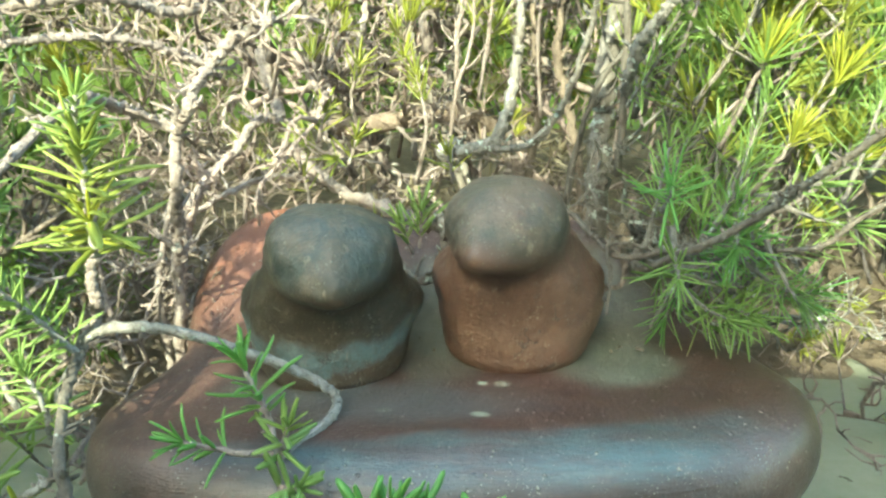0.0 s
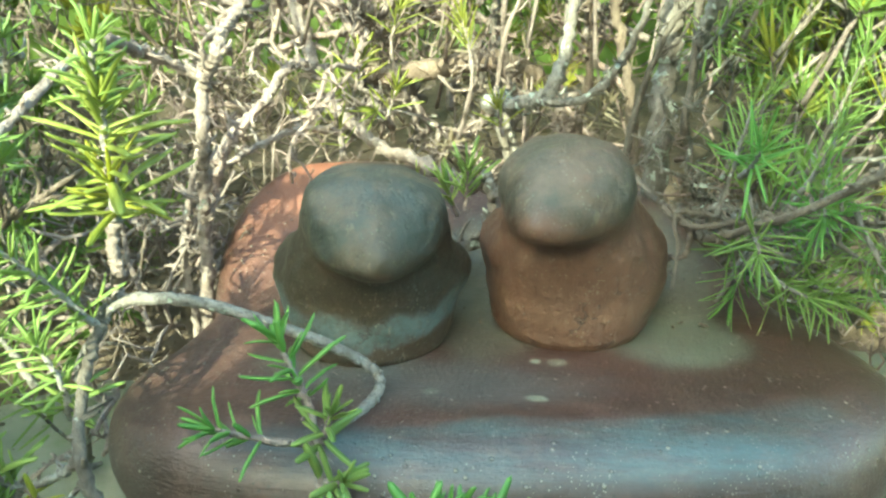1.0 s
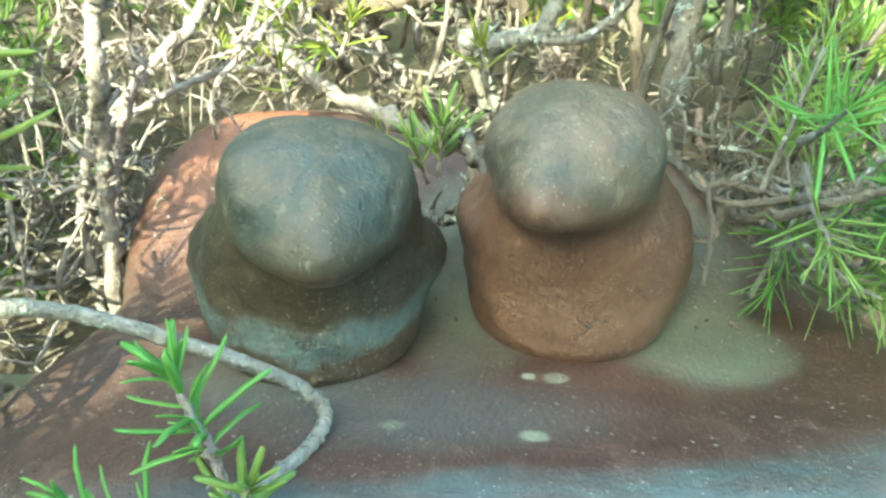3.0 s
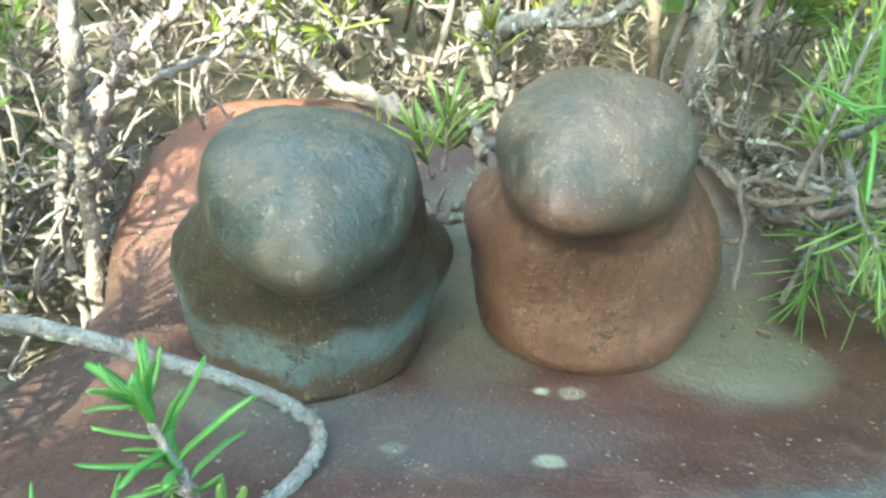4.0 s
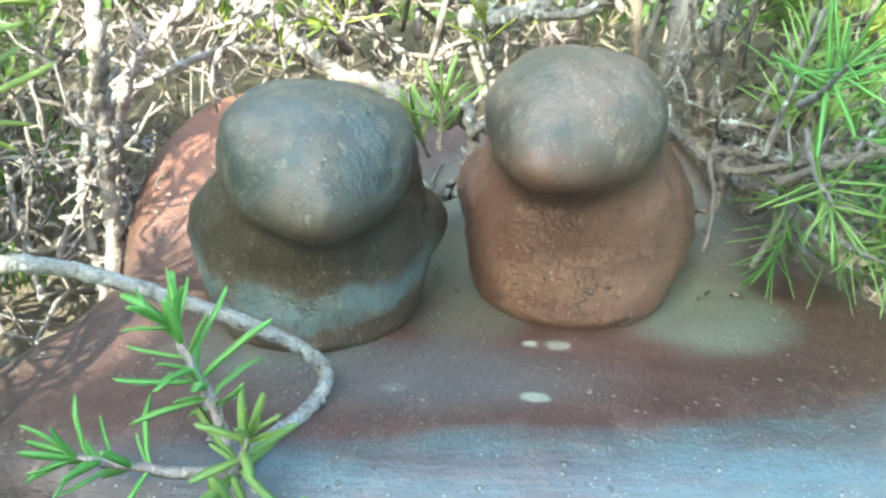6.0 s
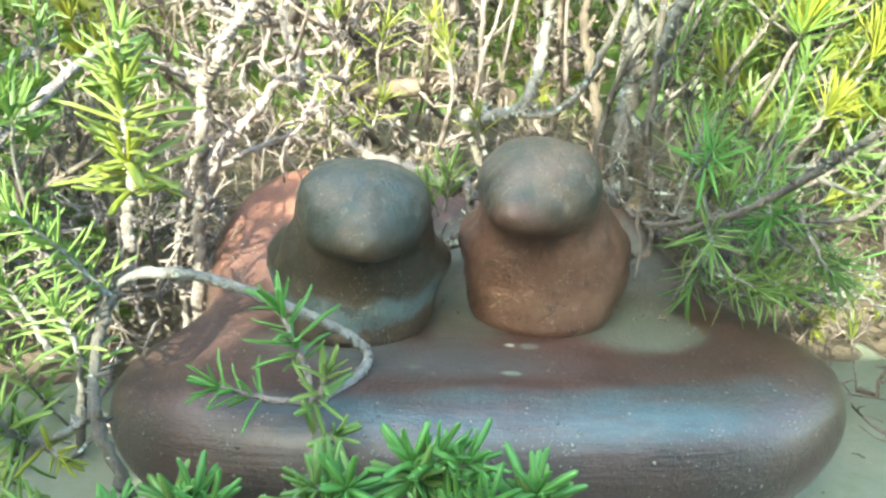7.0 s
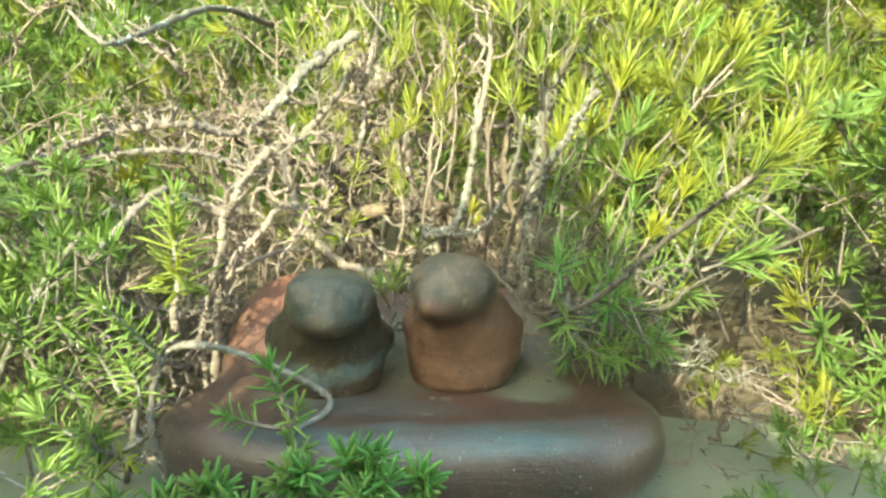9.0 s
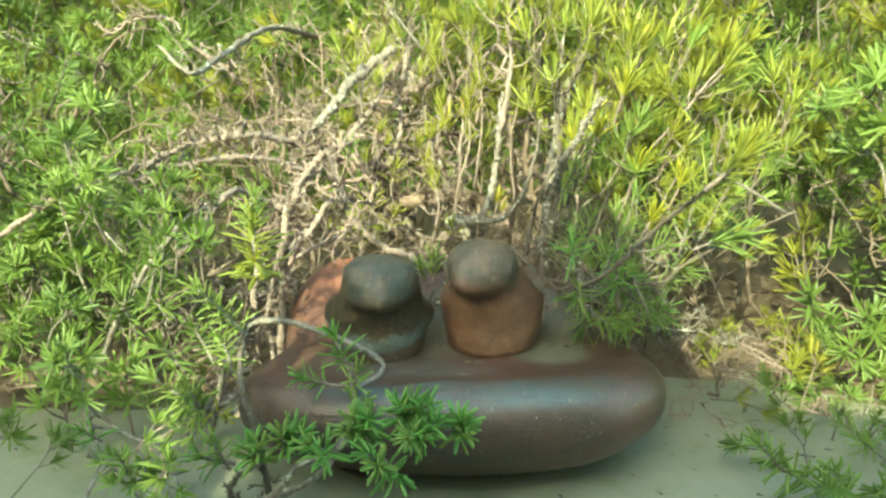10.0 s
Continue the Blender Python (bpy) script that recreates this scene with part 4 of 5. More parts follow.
# the bush behind, bare and woody below
back = bush("sunlit rosemary bush, bare dry twigs below and lime-green tips above")
branches(back, [
    ([(-0.165, 0.48, -0.01), (-0.16, 0.47, 0.06), (-0.156, 0.464, 0.1), (-0.147, 0.456, 0.135), (-0.136, 0.456, 0.16), (-0.12, 0.462, 0.18)], 0.0028, 0.0016, BARK_DRY, 260, 0.009),
    ([(-0.172, 0.452, -0.01), (-0.165, 0.456, 0.05), (-0.166, 0.452, 0.1), (-0.157, 0.452, 0.14), (-0.151, 0.462, 0.17)], 0.0024, 0.0014, BARK_PALE, 300, 0.01),
    ([(-0.119, 0.463, 0.267), (-0.125, 0.455, 0.260), (-0.137, 0.443, 0.256), (-0.148, 0.430, 0.259), (-0.158, 0.415, 0.263), (-0.172, 0.404, 0.263), (-0.189, 0.397, 0.261), (-0.206, 0.390, 0.257), (-0.219, 0.380, 0.251), (-0.235, 0.370, 0.242), (-0.299, 0.350, 0.218), (-0.336, 0.330, 0.192)], 0.0027, 0.0022, BARK_PALE, 300, 0.014),
    ([(-0.126, 0.440, 0.231), (-0.142, 0.432, 0.238), (-0.154, 0.423, 0.243), (-0.175, 0.410, 0.245), (-0.193, 0.400, 0.244), (-0.208, 0.392, 0.242), (-0.222, 0.385, 0.239), (-0.238, 0.380, 0.234), (-0.248, 0.372, 0.227)], 0.002, 0.0017, BARK_PALE, 300, 0.011),
    ([(-0.093, 0.455, 0.251), (-0.098, 0.452, 0.249), (-0.113, 0.445, 0.240), (-0.123, 0.440, 0.228), (-0.129, 0.430, 0.216), (-0.131, 0.425, 0.207), (-0.14, 0.432, 0.194), (-0.142, 0.431, 0.165), (-0.147, 0.44, 0.14), (-0.151, 0.446, 0.115), (-0.156, 0.45, 0.06), (-0.16, 0.46, -0.01)], 0.0026, 0.0036, BARK_PALE, 330, 0.011),
    ([(-0.120, 0.461, 0.264), (-0.105, 0.475, 0.283), (-0.092, 0.490, 0.303), (-0.079, 0.510, 0.316), (-0.055, 0.520, 0.335)], 0.0036, 0.0042, BARK_GREY, 90, 0.012),
    ([(-0.090, 0.610, 0.326), (-0.068, 0.600, 0.302), (-0.056, 0.600, 0.292), (-0.039, 0.600, 0.297), (-0.031, 0.610, 0.306)], 0.0045, 0.004, BARK_PALE, 120, 0.012),
    ([(-0.054, 0.600, 0.294), (-0.064, 0.600, 0.275)], 0.004, 0.003, BARK_PALE, 60, 0.008),
    ([(0.121, 0.380, 0.294), (0.111, 0.390, 0.275), (0.103, 0.400, 0.257), (0.094, 0.410, 0.241), (0.092, 0.430, 0.217)], 0.0022, 0.003, BARK_GREY, 300, 0.007),
    ([(-0.155, 0.475, 0.19), (-0.175, 0.46, 0.203), (-0.185, 0.42, 0.213), (-0.198, 0.36, 0.187), (-0.2, 0.34, 0.177)], 0.0028, 0.0022, BARK_PALE, 200, 0.008),
    ([(-0.095, 0.525, 0.184), (-0.108, 0.523, 0.192), (-0.121, 0.52, 0.188), (-0.132, 0.5, 0.171), (-0.15, 0.48, 0.15), (-0.165, 0.47, 0.12)], 0.0032, 0.0028, BARK_PALE, 200, 0.011),
    ([(-0.165, 0.46, 0.13), (-0.135, 0.475, 0.15), (-0.11, 0.5, 0.158), (-0.09, 0.53, 0.15)], 0.0016, 0.0018, BARK_PALE, 160, 0.01),
    ([(-0.158, 0.66, 0.35), (-0.178, 0.55, 0.355), (-0.182, 0.42, 0.329), (-0.181, 0.34, 0.314), (-0.213, 0.36, 0.334)], 0.0034, 0.001, BARK_GREY, 80),
    ([(-0.05, 0.7, 0.39), (-0.06, 0.62, 0.3), (-0.057, 0.585, 0.26), (-0.062, 0.575, 0.232), (-0.074, 0.57, 0.214), (-0.082, 0.56, 0.222), (-0.088, 0.552, 0.238)], 0.0018, 0.0036, BARK_PALE, 110, 0.01),
    ([(-0.13, 0.58, 0.23), (-0.11, 0.545, 0.19), (-0.098, 0.53, 0.171), (-0.07, 0.5, 0.153), (-0.035, 0.46, 0.149), (-0.008, 0.45, 0.142), (0.02, 0.47, 0.13)], 0.0036, 0.0028, BARK_PALE, 90, 0.007),
    ([(-0.034, 0.452, 0.142), (-0.026, 0.446, 0.122), (-0.014, 0.439, 0.113), (-0.004, 0.438, 0.115), (0.002, 0.437, 0.127), (-0.003, 0.445, 0.15)], 0.0022, 0.0026, BARK_GREY, 220, 0.009),
    ([(-0.02, 0.44, 0.112), (-0.012, 0.432, 0.104), (-0.016, 0.425, 0.099)], 0.0015, 0.0008, BARK_GREY, 120, 0.005),
    ([(0.086, 0.43, 0.14), (0.096, 0.425, 0.128), (0.094, 0.42, 0.117), (0.084, 0.42, 0.118), (0.082, 0.425, 0.128)], 0.0014, 0.001, BARK_BROWN, 60, 0.004),
    ([(0.046, 0.52, 0.29), (0.044, 0.51, 0.263), (0.041, 0.5, 0.225), (0.031, 0.485, 0.187), (0.012, 0.49, 0.176), (-0.004, 0.52, 0.172)], 0.0022, 0.0045, BARK_GREY, 200, 0.009),
    ([(0.026, 0.48, 0.18), (0.045, 0.475, 0.182), (0.064, 0.47, 0.202), (0.075, 0.45, 0.243), (0.078, 0.43, 0.275)], 0.0024, 0.0014, BARK_GREY, 280, 0.007),
    ([(0.12, 0.5, 0.33), (0.1, 0.5, 0.28), (0.092, 0.49, 0.203), (0.09, 0.485, 0.155), (0.1, 0.53, 0.05), (0.11, 0.56, -0.02)], 0.0045, 0.0078, BARK_GREY, 260, 0.008),
    ([(0.0, 0.78, 0.48), (0.01, 0.68, 0.3), (0.0, 0.64, 0.18), (0.04, 0.62, 0.06), (0.05, 0.64, -0.03)], 0.0016, 0.0045, BARK_GREY, 200),
    ([(-0.11, 0.8, 0.45), (-0.07, 0.73, 0.33), (-0.02, 0.68, 0.2), (0.03, 0.66, 0.05), (0.04, 0.66, -0.03)], 0.0015, 0.0045, BARK_GREY, 200),
    ([(0.09, 0.56, 0.36), (0.07, 0.55, 0.24), (0.085, 0.56, 0.17), (0.1, 0.57, 0.08), (0.11, 0.58, -0.02)], 0.002, 0.004, BARK_BROWN, 260, 0.008),
    ([(0.05, 0.57, 0.3), (0.06, 0.565, 0.2), (0.055, 0.575, 0.12), (0.07, 0.59, -0.01)], 0.0016, 0.0034, BARK_BROWN, 200, 0.008),
], 5)
put_part("branch", branch_mesh("branch", [(-0.085, 0.565, 0.176), (-0.075, 0.57, 0.179), (-0.038, 0.58, 0.182), (-0.003, 0.6, 0.186), (0.03, 0.64, 0.17)], 0.005, 0.0085, BARK_RED, random.Random(8), 20, rough=0.05), back)
core = box(-0.27, 0.14, 0.45, 0.78, 0.0, 0.28, lambda p, r: p.y > 0.56 or (p.x < -0.19 and p.z < 0.15))
thicket("dry_thicket", back, 40, 21, core, BARK_DRY, (0.3, -0.3, 0.2), 0.13, 0.0018, 12)
thicket("dry_thicket", back, 28, 22, core, BARK_PALE, (-0.4, -0.3, 0.25), 0.14, 0.002, 14)
thicket("dry_thicket", back, 14, 24, box(-0.24, -0.175, 0.42, 0.54, 0.02, 0.12), BARK_PALE, (-0.15, -0.1, 1.0), 0.12, 0.0014, 8)
thicket("dry_thicket", back, 20, 26, box(-0.3, 0.04, 0.56, 0.8, 0.12, 0.3), BARK_PALE, (-0.5, -0.2, 0.5), 0.15, 0.0022, 15)
thicket("dry_thicket", back, 20, 23, box(-0.6, 0.7, 0.66, 1.0, 0.0, 0.2), BARK_BROWN, (0, -0.1, 1.0), 0.2, 0.002, 4)
hole = lambda p, r: not (-0.24 + max(0, p.z - 0.28) * 0.9 < p.x < 0.05 and p.y < 0.86 and p.z < 0.37) or r.random() < 0.05
fill(back, 520, 31, box(-0.9, 0.1, 0.58, 1.15, 0.17, 0.6, hole), SPRIGS_GREEN + SPRIGS_LIME[:4], (0, -0.35, 0.9))
fill(back, 540, 32, box(-0.1, 1.0, 0.6, 1.15, 0.15, 0.6, hole), SPRIGS_LIME + SPRIGS_GREEN[:3], (0.1, -0.35, 0.9))
fill(back, 700, 34, box(-1.4, 1.6, 1.1, 1.5, 0.1, 1.0), SPRIGS_GREEN + SPRIGS_LIME[:3], (0, -0.35, 0.9), (1.4, 2.4))
fill(back, 13, 33, box(-0.02, 0.17, 0.5, 0.64, 0.2, 0.4), SPRIGS_LIME, (0.05, -0.2, 1.0), (0.75, 1.05))
fill(back, 5, 35, box(-0.14, 0.06, 0.46, 0.58, 0.14, 0.25), SPRIGS_LIME, (0.1, -0.3, 1.0), (0.5, 0.8))

fill(back, 70, 36, box(-0.3, 0.2, 0.56, 0.82, 0.02, 0.26), SPRIGS_DEAD, (0, -0.2, 0.8), (0.8, 1.4))
fill(back, 80, 38, box(-0.32, 0.1, 0.8, 1.06, 0.05, 0.36), SPRIGS_DEAD, (0, -0.2, 0.8), (0.9, 1.6))
fill(back, 260, 37, box(-1.9, 2.1, 1.5, 1.95, 0.3, 1.3), SPRIGS_GREEN, (0, -0.35, 0.9), (2.2, 3.4))


def tip_mesh(name, seed, leaf, width, mat, bark, count):
    """The end of a twig as one mesh: a short stalk and a loose fan of narrow leaves."""
    rng = random.Random(seed)
    verts, faces = [], []
    tube(verts, faces, [Vector((0, 0, -0.004)), Vector((0, 0, 0.004)), Vector((0, 0, 0.009))], [0.0008, 0.0007, 0.0005], 5)
    stem = len(faces)
    for k in range(count):
        a, lean = k * 2.4 + rng.uniform(-0.3, 0.3), 0.12 + 0.95 * (1 - k / count) ** 0.8 + rng.uniform(-0.12, 0.12)
        d = Vector((math.cos(a) * math.sin(lean), math.sin(a) * math.sin(lean), math.cos(lean)))
        f = Vector((-math.cos(a) * math.cos(lean), -math.sin(a) * math.cos(lean), math.sin(lean)))
        add_leaf(verts, faces, Vector((0, 0, 0.009 * k / count)), d, f, leaf * rng.uniform(0.65, 1.1), width, rng.uniform(-0.05, 0.2), False)
    return mesh_of(name, verts, faces, [bark, mat], [0] * stem + [1] * (len(faces) - stem))


TIPS_LIME = [tip_mesh("tip_lime", 500 + i, 0.023 + 0.002 * (i % 3), 0.0017, (LEAF_YELLOW, LEAF_LIGHT)[i % 2], BARK_PALE, 10 + 3 * (i % 3)) for i in range(6)]


def shoot(parent, points, seed, r0=0.0026, twigs=6):
    """An upright stem with thin side twigs, each ending in a fan of leaves."""
    rng = random.Random(seed)
    path = spline(points, 7)
    n = len(path)
    verts, faces, ends = [], [], [(path[-1], path[-1] - path[-2])]
    path = gnarl(path, 0.0011, rng)
    tube(verts, faces, path, [(r0 + (0.0008 - r0) * i / (n - 1)) * rng.uniform(0.85, 1.2) for i in range(n)], 7)
    for k in range(twigs):
        i = min(n - 2, int(n * (0.3 + 0.65 * (k + rng.random() * 0.6) / twigs)))
        a = k * 2.4 + rng.uniform(-0.5, 0.5)
        out = Vector((math.cos(a), 0.6 * math.sin(a) - 0.2, rng.uniform(0.4, 1.1))).normalized()
        size = rng.uniform(0.012, 0.036)
        bend = path[i] + out * size * 0.5 + Vector((0, 0, -0.002))
        tip = path[i] + out * size + Vector((0, 0, size * 0.35))
        tube(verts, faces, gnarl(spline([path[i], bend, tip], 3), 0.0006, rng), [0.0011 - 0.0005 * j / 6 for j in range(7)], 5)
        ends.append((tip, tip - bend))
    for _ in range(14):
        i = rng.randrange(n - 1)
        e = Vector((rng.gauss(0, 1), rng.gauss(0, 1), rng.gauss(0.6, 1))).normalized() * rng.uniform(0.003, 0.009)
        tube(verts, faces, [path[i], path[i] + e * 0.5, path[i] + e + Vector((0, 0, 0.001))], [0.0008, 0.0007, 0.0004], 4)
    stem = put_part("stem", mesh_of("stem", verts, faces, [BARK_DARK if points[0][0] > 0.06 else (BARK_PALE, BARK_GREY)[seed % 2]]), parent)
    for at, way in ends:
        put_part("sprig", rng.choice(TIPS_LIME), stem, aim(at, way + Vector((0, -0.2, 0.5)) * way.length, rng.uniform(0, 360), rng.uniform(0.8, 1.25)))


for k, (points, r0) in enumerate((
        ([(0.045, 0.500, 0.261), (0.054, 0.500, 0.317), (0.051, 0.500, 0.347), (0.054, 0.505, 0.38)], 0.0026), ([(0.095, 0.450, 0.17), (0.095, 0.450, 0.251), (0.092, 0.450, 0.298), (0.097, 0.450, 0.345)], 0.0024),
        ([(0.01, 0.62, 0.15), (0.006, 0.560, 0.219), (0.009, 0.550, 0.274), (0.019, 0.550, 0.354)], 0.0024), ([(0.069, 0.470, 0.15), (0.083, 0.470, 0.214), (0.121, 0.470, 0.264), (0.148, 0.470, 0.322)], 0.002),
        ([(0.102, 0.460, 0.2), (0.125, 0.460, 0.250), (0.153, 0.460, 0.284), (0.160, 0.460, 0.336)], 0.0028), ([(-0.02, 0.600, 0.2), (-0.029, 0.600, 0.254), (-0.037, 0.600, 0.300), (-0.022, 0.600, 0.351)], 0.002),
        ([(0.13, 0.46, 0.12), (0.142, 0.450, 0.172), (0.159, 0.450, 0.217), (0.176, 0.450, 0.256)], 0.002), ([(-0.092, 0.550, 0.252), (-0.091, 0.550, 0.290), (-0.085, 0.550, 0.317)], 0.0018),
        ([(0.2, 0.5, 0.1), (0.208, 0.500, 0.210), (0.224, 0.500, 0.277), (0.231, 0.500, 0.327)], 0.0024), ([(0.27, 0.5, 0.1), (0.275, 0.500, 0.201), (0.286, 0.500, 0.252), (0.301, 0.500, 0.302)], 0.0024),
        ([(0.07, 0.56, 0.22), (0.079, 0.550, 0.301), (0.084, 0.550, 0.348), (0.080, 0.550, 0.389)], 0.0024), ([(0.12, 0.5, 0.24), (0.128, 0.500, 0.302), (0.131, 0.500, 0.351), (0.139, 0.500, 0.389)], 0.0022),
        ([(0.19, 0.55, 0.2), (0.203, 0.550, 0.301), (0.210, 0.550, 0.348), (0.223, 0.550, 0.388)], 0.0024), ([(-0.06, 0.62, 0.28), (-0.05, 0.62, 0.34), (-0.055, 0.62, 0.4)], 0.002),
        ([(0.02, 0.6, 0.26), (0.03, 0.6, 0.33), (0.028, 0.59, 0.4)], 0.002))):
    shoot(back, [Vector(p) for p in points], 600 + k, r0, 7)


def hedge():
    """The dense mass of a clipped hedge further back, with a lumpy outline."""
    verts, faces, n, m = [], [], 120, 30
    for j in range(m):
        for i in range(n):
            x, f = -4 + 8 * i / (n - 1), j / (m - 1)
            a = math.pi * f
            y, z = 2.5 - 0.5 * math.cos(a), 1.7 * math.sin(a) ** 0.5 if 0 < f < 1 else -0.05
            k = 0.16 * noise.noise(Vector((x * 3, y * 3, z * 3))) + 0.08 * noise.noise(Vector((x * 9, y * 9, z * 9))) + 0.05 * noise.noise(Vector((x * 22, y * 22, z * 22)))
            verts.append((x, y - k, z + k * (0 < f < 1)))
    for j in range(m - 1):
        for i in range(n - 1):
            faces.append((j * n + i, j * n + i + 1, (j + 1) * n + i + 1, (j + 1) * n + i))
    return new("hedge", mesh_of("hedge", verts, faces, [LEAF_GREEN], smooth=False))


tagged(hedge(), "dense dark green garden hedge behind the rosemary", "hedge", kind="backdrop")

for k, (pts, mat) in enumerate((
        ([(0.0, 0.54, 0.16), (0.005, 0.52, 0.206), (0.015, 0.52, 0.24), (0.016, 0.53, 0.29)], LEAF_YELLOW), ([(-0.02, 0.52, 0.15), (-0.012, 0.5, 0.19), (-0.018, 0.5, 0.22)], LEAF_YELLOW),
        ([(0.06, 0.54, 0.19), (0.055, 0.52, 0.25), (0.065, 0.51, 0.3)], LEAF_YELLOW), ([(-0.115, 0.54, 0.2), (-0.1, 0.5, 0.225), (-0.094, 0.49, 0.245)], LEAF_FRESH),
        ([(0.02, 0.55, 0.2), (0.028, 0.53, 0.27), (0.022, 0.52, 0.33)], LEAF_YELLOW), ([(0.09, 0.52, 0.22), (0.1, 0.5, 0.28), (0.115, 0.48, 0.33)], LEAF_YELLOW),
        ([(-0.05, 0.53, 0.17), (-0.058, 0.51, 0.2), (-0.052, 0.5, 0.225)], LEAF_YELLOW), ([(0.0, 0.56, 0.3), (-0.01, 0.54, 0.34), (0.0, 0.53, 0.37)], LEAF_YELLOW))):
    near_sprig(back, [Vector(p) for p in pts], 0.022, mat, BARK_PALE, 400 + k, 0.72, 0.0046, 0.0014, 0.85, 0.75)

# the bush on the west side
west = bush("dense green rosemary bush with leafy upright tips beside the clay base")
keep_west = lambda p, r: (p.y > 0.37 or p.z > 0.1) and p.x < -0.2 - 0.25 * max(0, p.y - 0.42) and (p.z < 0.15 or p.x < -0.42 or r.random() < 0.15)
fill(west, 460, 41, box(-0.75, -0.19, 0.32, 0.75, 0.03, 0.3, keep_west), SPRIGS_GREEN, (0.1, -0.4, 0.9), (0.6, 1.0))
fill(west, 4, 60, box(-0.23, -0.17, 0.23, 0.31, 0.015, 0.07), SPRIGS_FRESH, (0.2, -0.5, 0.7), (0.5, 0.8))
fill(west, 7, 42, box(-0.42, -0.19, 0.24, 0.36, 0.02, 0.12, lambda p, r: p.z < 0.16 - 0.3 * (0.36 - p.y)), SPRIGS_GREEN[4:], (0.2, -0.5, 0.7), (0.6, 0.95))
thicket("dry_thicket", west, 45, 43, box(-0.6, -0.17, 0.33, 0.7, 0.0, 0.25), BARK_BROWN, (0.1, -0.2, 1.0), 0.13, 0.0015, 5)

fill(west, 42, 44, box(-0.44, -0.262, 0.38, 0.52, 0.06, 0.23), SPRIGS_GREEN[4:] + SPRIGS_GREEN[:2], (0.1, -0.5, 0.8), (0.75, 1.1))
fill(west, 2, 45, box(-0.33, -0.235, 0.3, 0.38, 0.03, 0.13), SPRIGS_FRESH, (0.2, -0.6, 0.6), (0.7, 1.0))
for k, at in enumerate(((-0.165, 0.29, 0.18), (-0.19, 0.285, 0.19), (-0.178, 0.28, 0.2), (-0.2, 0.29, 0.175))):
    put_part("sprig", SPRIGS_GREEN[4 + k], west, aim(at, (0.1, -0.2, 1.0), 70 * k, 0.7))

fill(west, 12, 47, box(-0.3, -0.222, 0.29, 0.37, 0.12, 0.215), SPRIGS_GREEN[4:] + SPRIGS_GREEN[:1], (0.05, -0.3, 0.9), (0.6, 0.85))
branches(west, [([(-0.3, 0.38, 0.06), (-0.24, 0.345, 0.15), (-0.19, 0.325, 0.205), (-0.158, 0.312, 0.222)], 0.0026, 0.0014, BARK_GREY, 160, 0.006)], 49)
near_sprig(west, [(-0.166, 0.315, 0.212), (-0.162, 0.309, 0.22), (-0.16, 0.307, 0.228)], 0.014, LEAF_PALE, BARK_PALE, 50, 0.3, 0.004, 0.0012, 1.1, 0.5)


# the bush on the east side
east = bush("lime-green rosemary bush with low trailing shoots over the paving")
fill(east, 300, 51, box(0.2, 0.85, 0.66, 0.95, 0.13, 0.42), SPRIGS_LIME[:3] + SPRIGS_GREEN[:4] + SPRIGS_SLIM, (-0.1, -0.4, 0.9))
fill(east, 190, 52, box(0.36, 0.75, 0.42, 0.7, 0.0, 0.3, lambda p, r: p.x > 0.3 + 0.3 * p.z), SPRIGS_GREEN + SPRIGS_LIME[:3], (-0.1, -0.4, 0.7))
fill(east, 32, 54, box(0.13, 0.26, 0.42, 0.6, 0.12, 0.3), SPRIGS_LIME[:4] + SPRIGS_SLIM, (0.1, -0.3, 0.9))
fill(east, 10, 58, box(0.125, 0.25, 0.42, 0.58, 0.09, 0.26), SPRIGS_SLIM, (0.1, -0.4, 0.9), (0.7, 1.0))
thicket("dry_thicket", east, 11, 59, box(0.095, 0.19, 0.43, 0.5, 0.07, 0.13), BARK_GREY, (0.1, -0.4, 0.3), 0.06, 0.0013, 12)
fill(east, 8, 56, box(0.2, 0.36, 0.46, 0.62, 0.01, 0.05), SPRIGS_LIME, (0.1, -0.4, 0.5), (0.5, 0.8))
fill(east, 20, 57, box(0.27, 0.46, 0.27, 0.44, 0.012, 0.04), SPRIGS_GREEN, (-0.4, -0.3, 0.6), (0.5, 0.75))
thicket("dry_thicket", east, 12, 55, box(0.17, 0.42, 0.43, 0.62, 0.005, 0.07), BARK_DRY, (0.1, -0.5, 0.1), 0.09, 0.0011, 4)
thicket("dry_thicket", east, 32, 53, box(0.15, 0.7, 0.5, 0.85, 0.0, 0.2), BARK_BROWN, (0.1, -0.2, 0.7), 0.13, 0.0015, 5)
branches(east, [
    ([(0.186, 0.245, 0.259), (0.154, 0.3, 0.212), (0.131, 0.35, 0.169), (0.101, 0.4, 0.133), (0.11, 0.47, 0.11), (0.13, 0.55, 0.0)], 0.0012, 0.0025, BARK_DARK, 420, 0.0035),
    ([(0.26, 0.345, 0.215), (0.194, 0.36, 0.176), (0.17, 0.37, 0.153), (0.126, 0.385, 0.15), (0.09, 0.4, 0.139), (0.075, 0.43, 0.147), (0.055, 0.47, 0.16)], 0.001, 0.0015, BARK_DARK, 420, 0.0035),
    ([(0.12, 0.395, 0.14), (0.085, 0.4, 0.146), (0.083, 0.39, 0.132), (0.081, 0.385, 0.114)], 0.0012, 0.0007, BARK_DARK, 300, 0.004),
], 6)
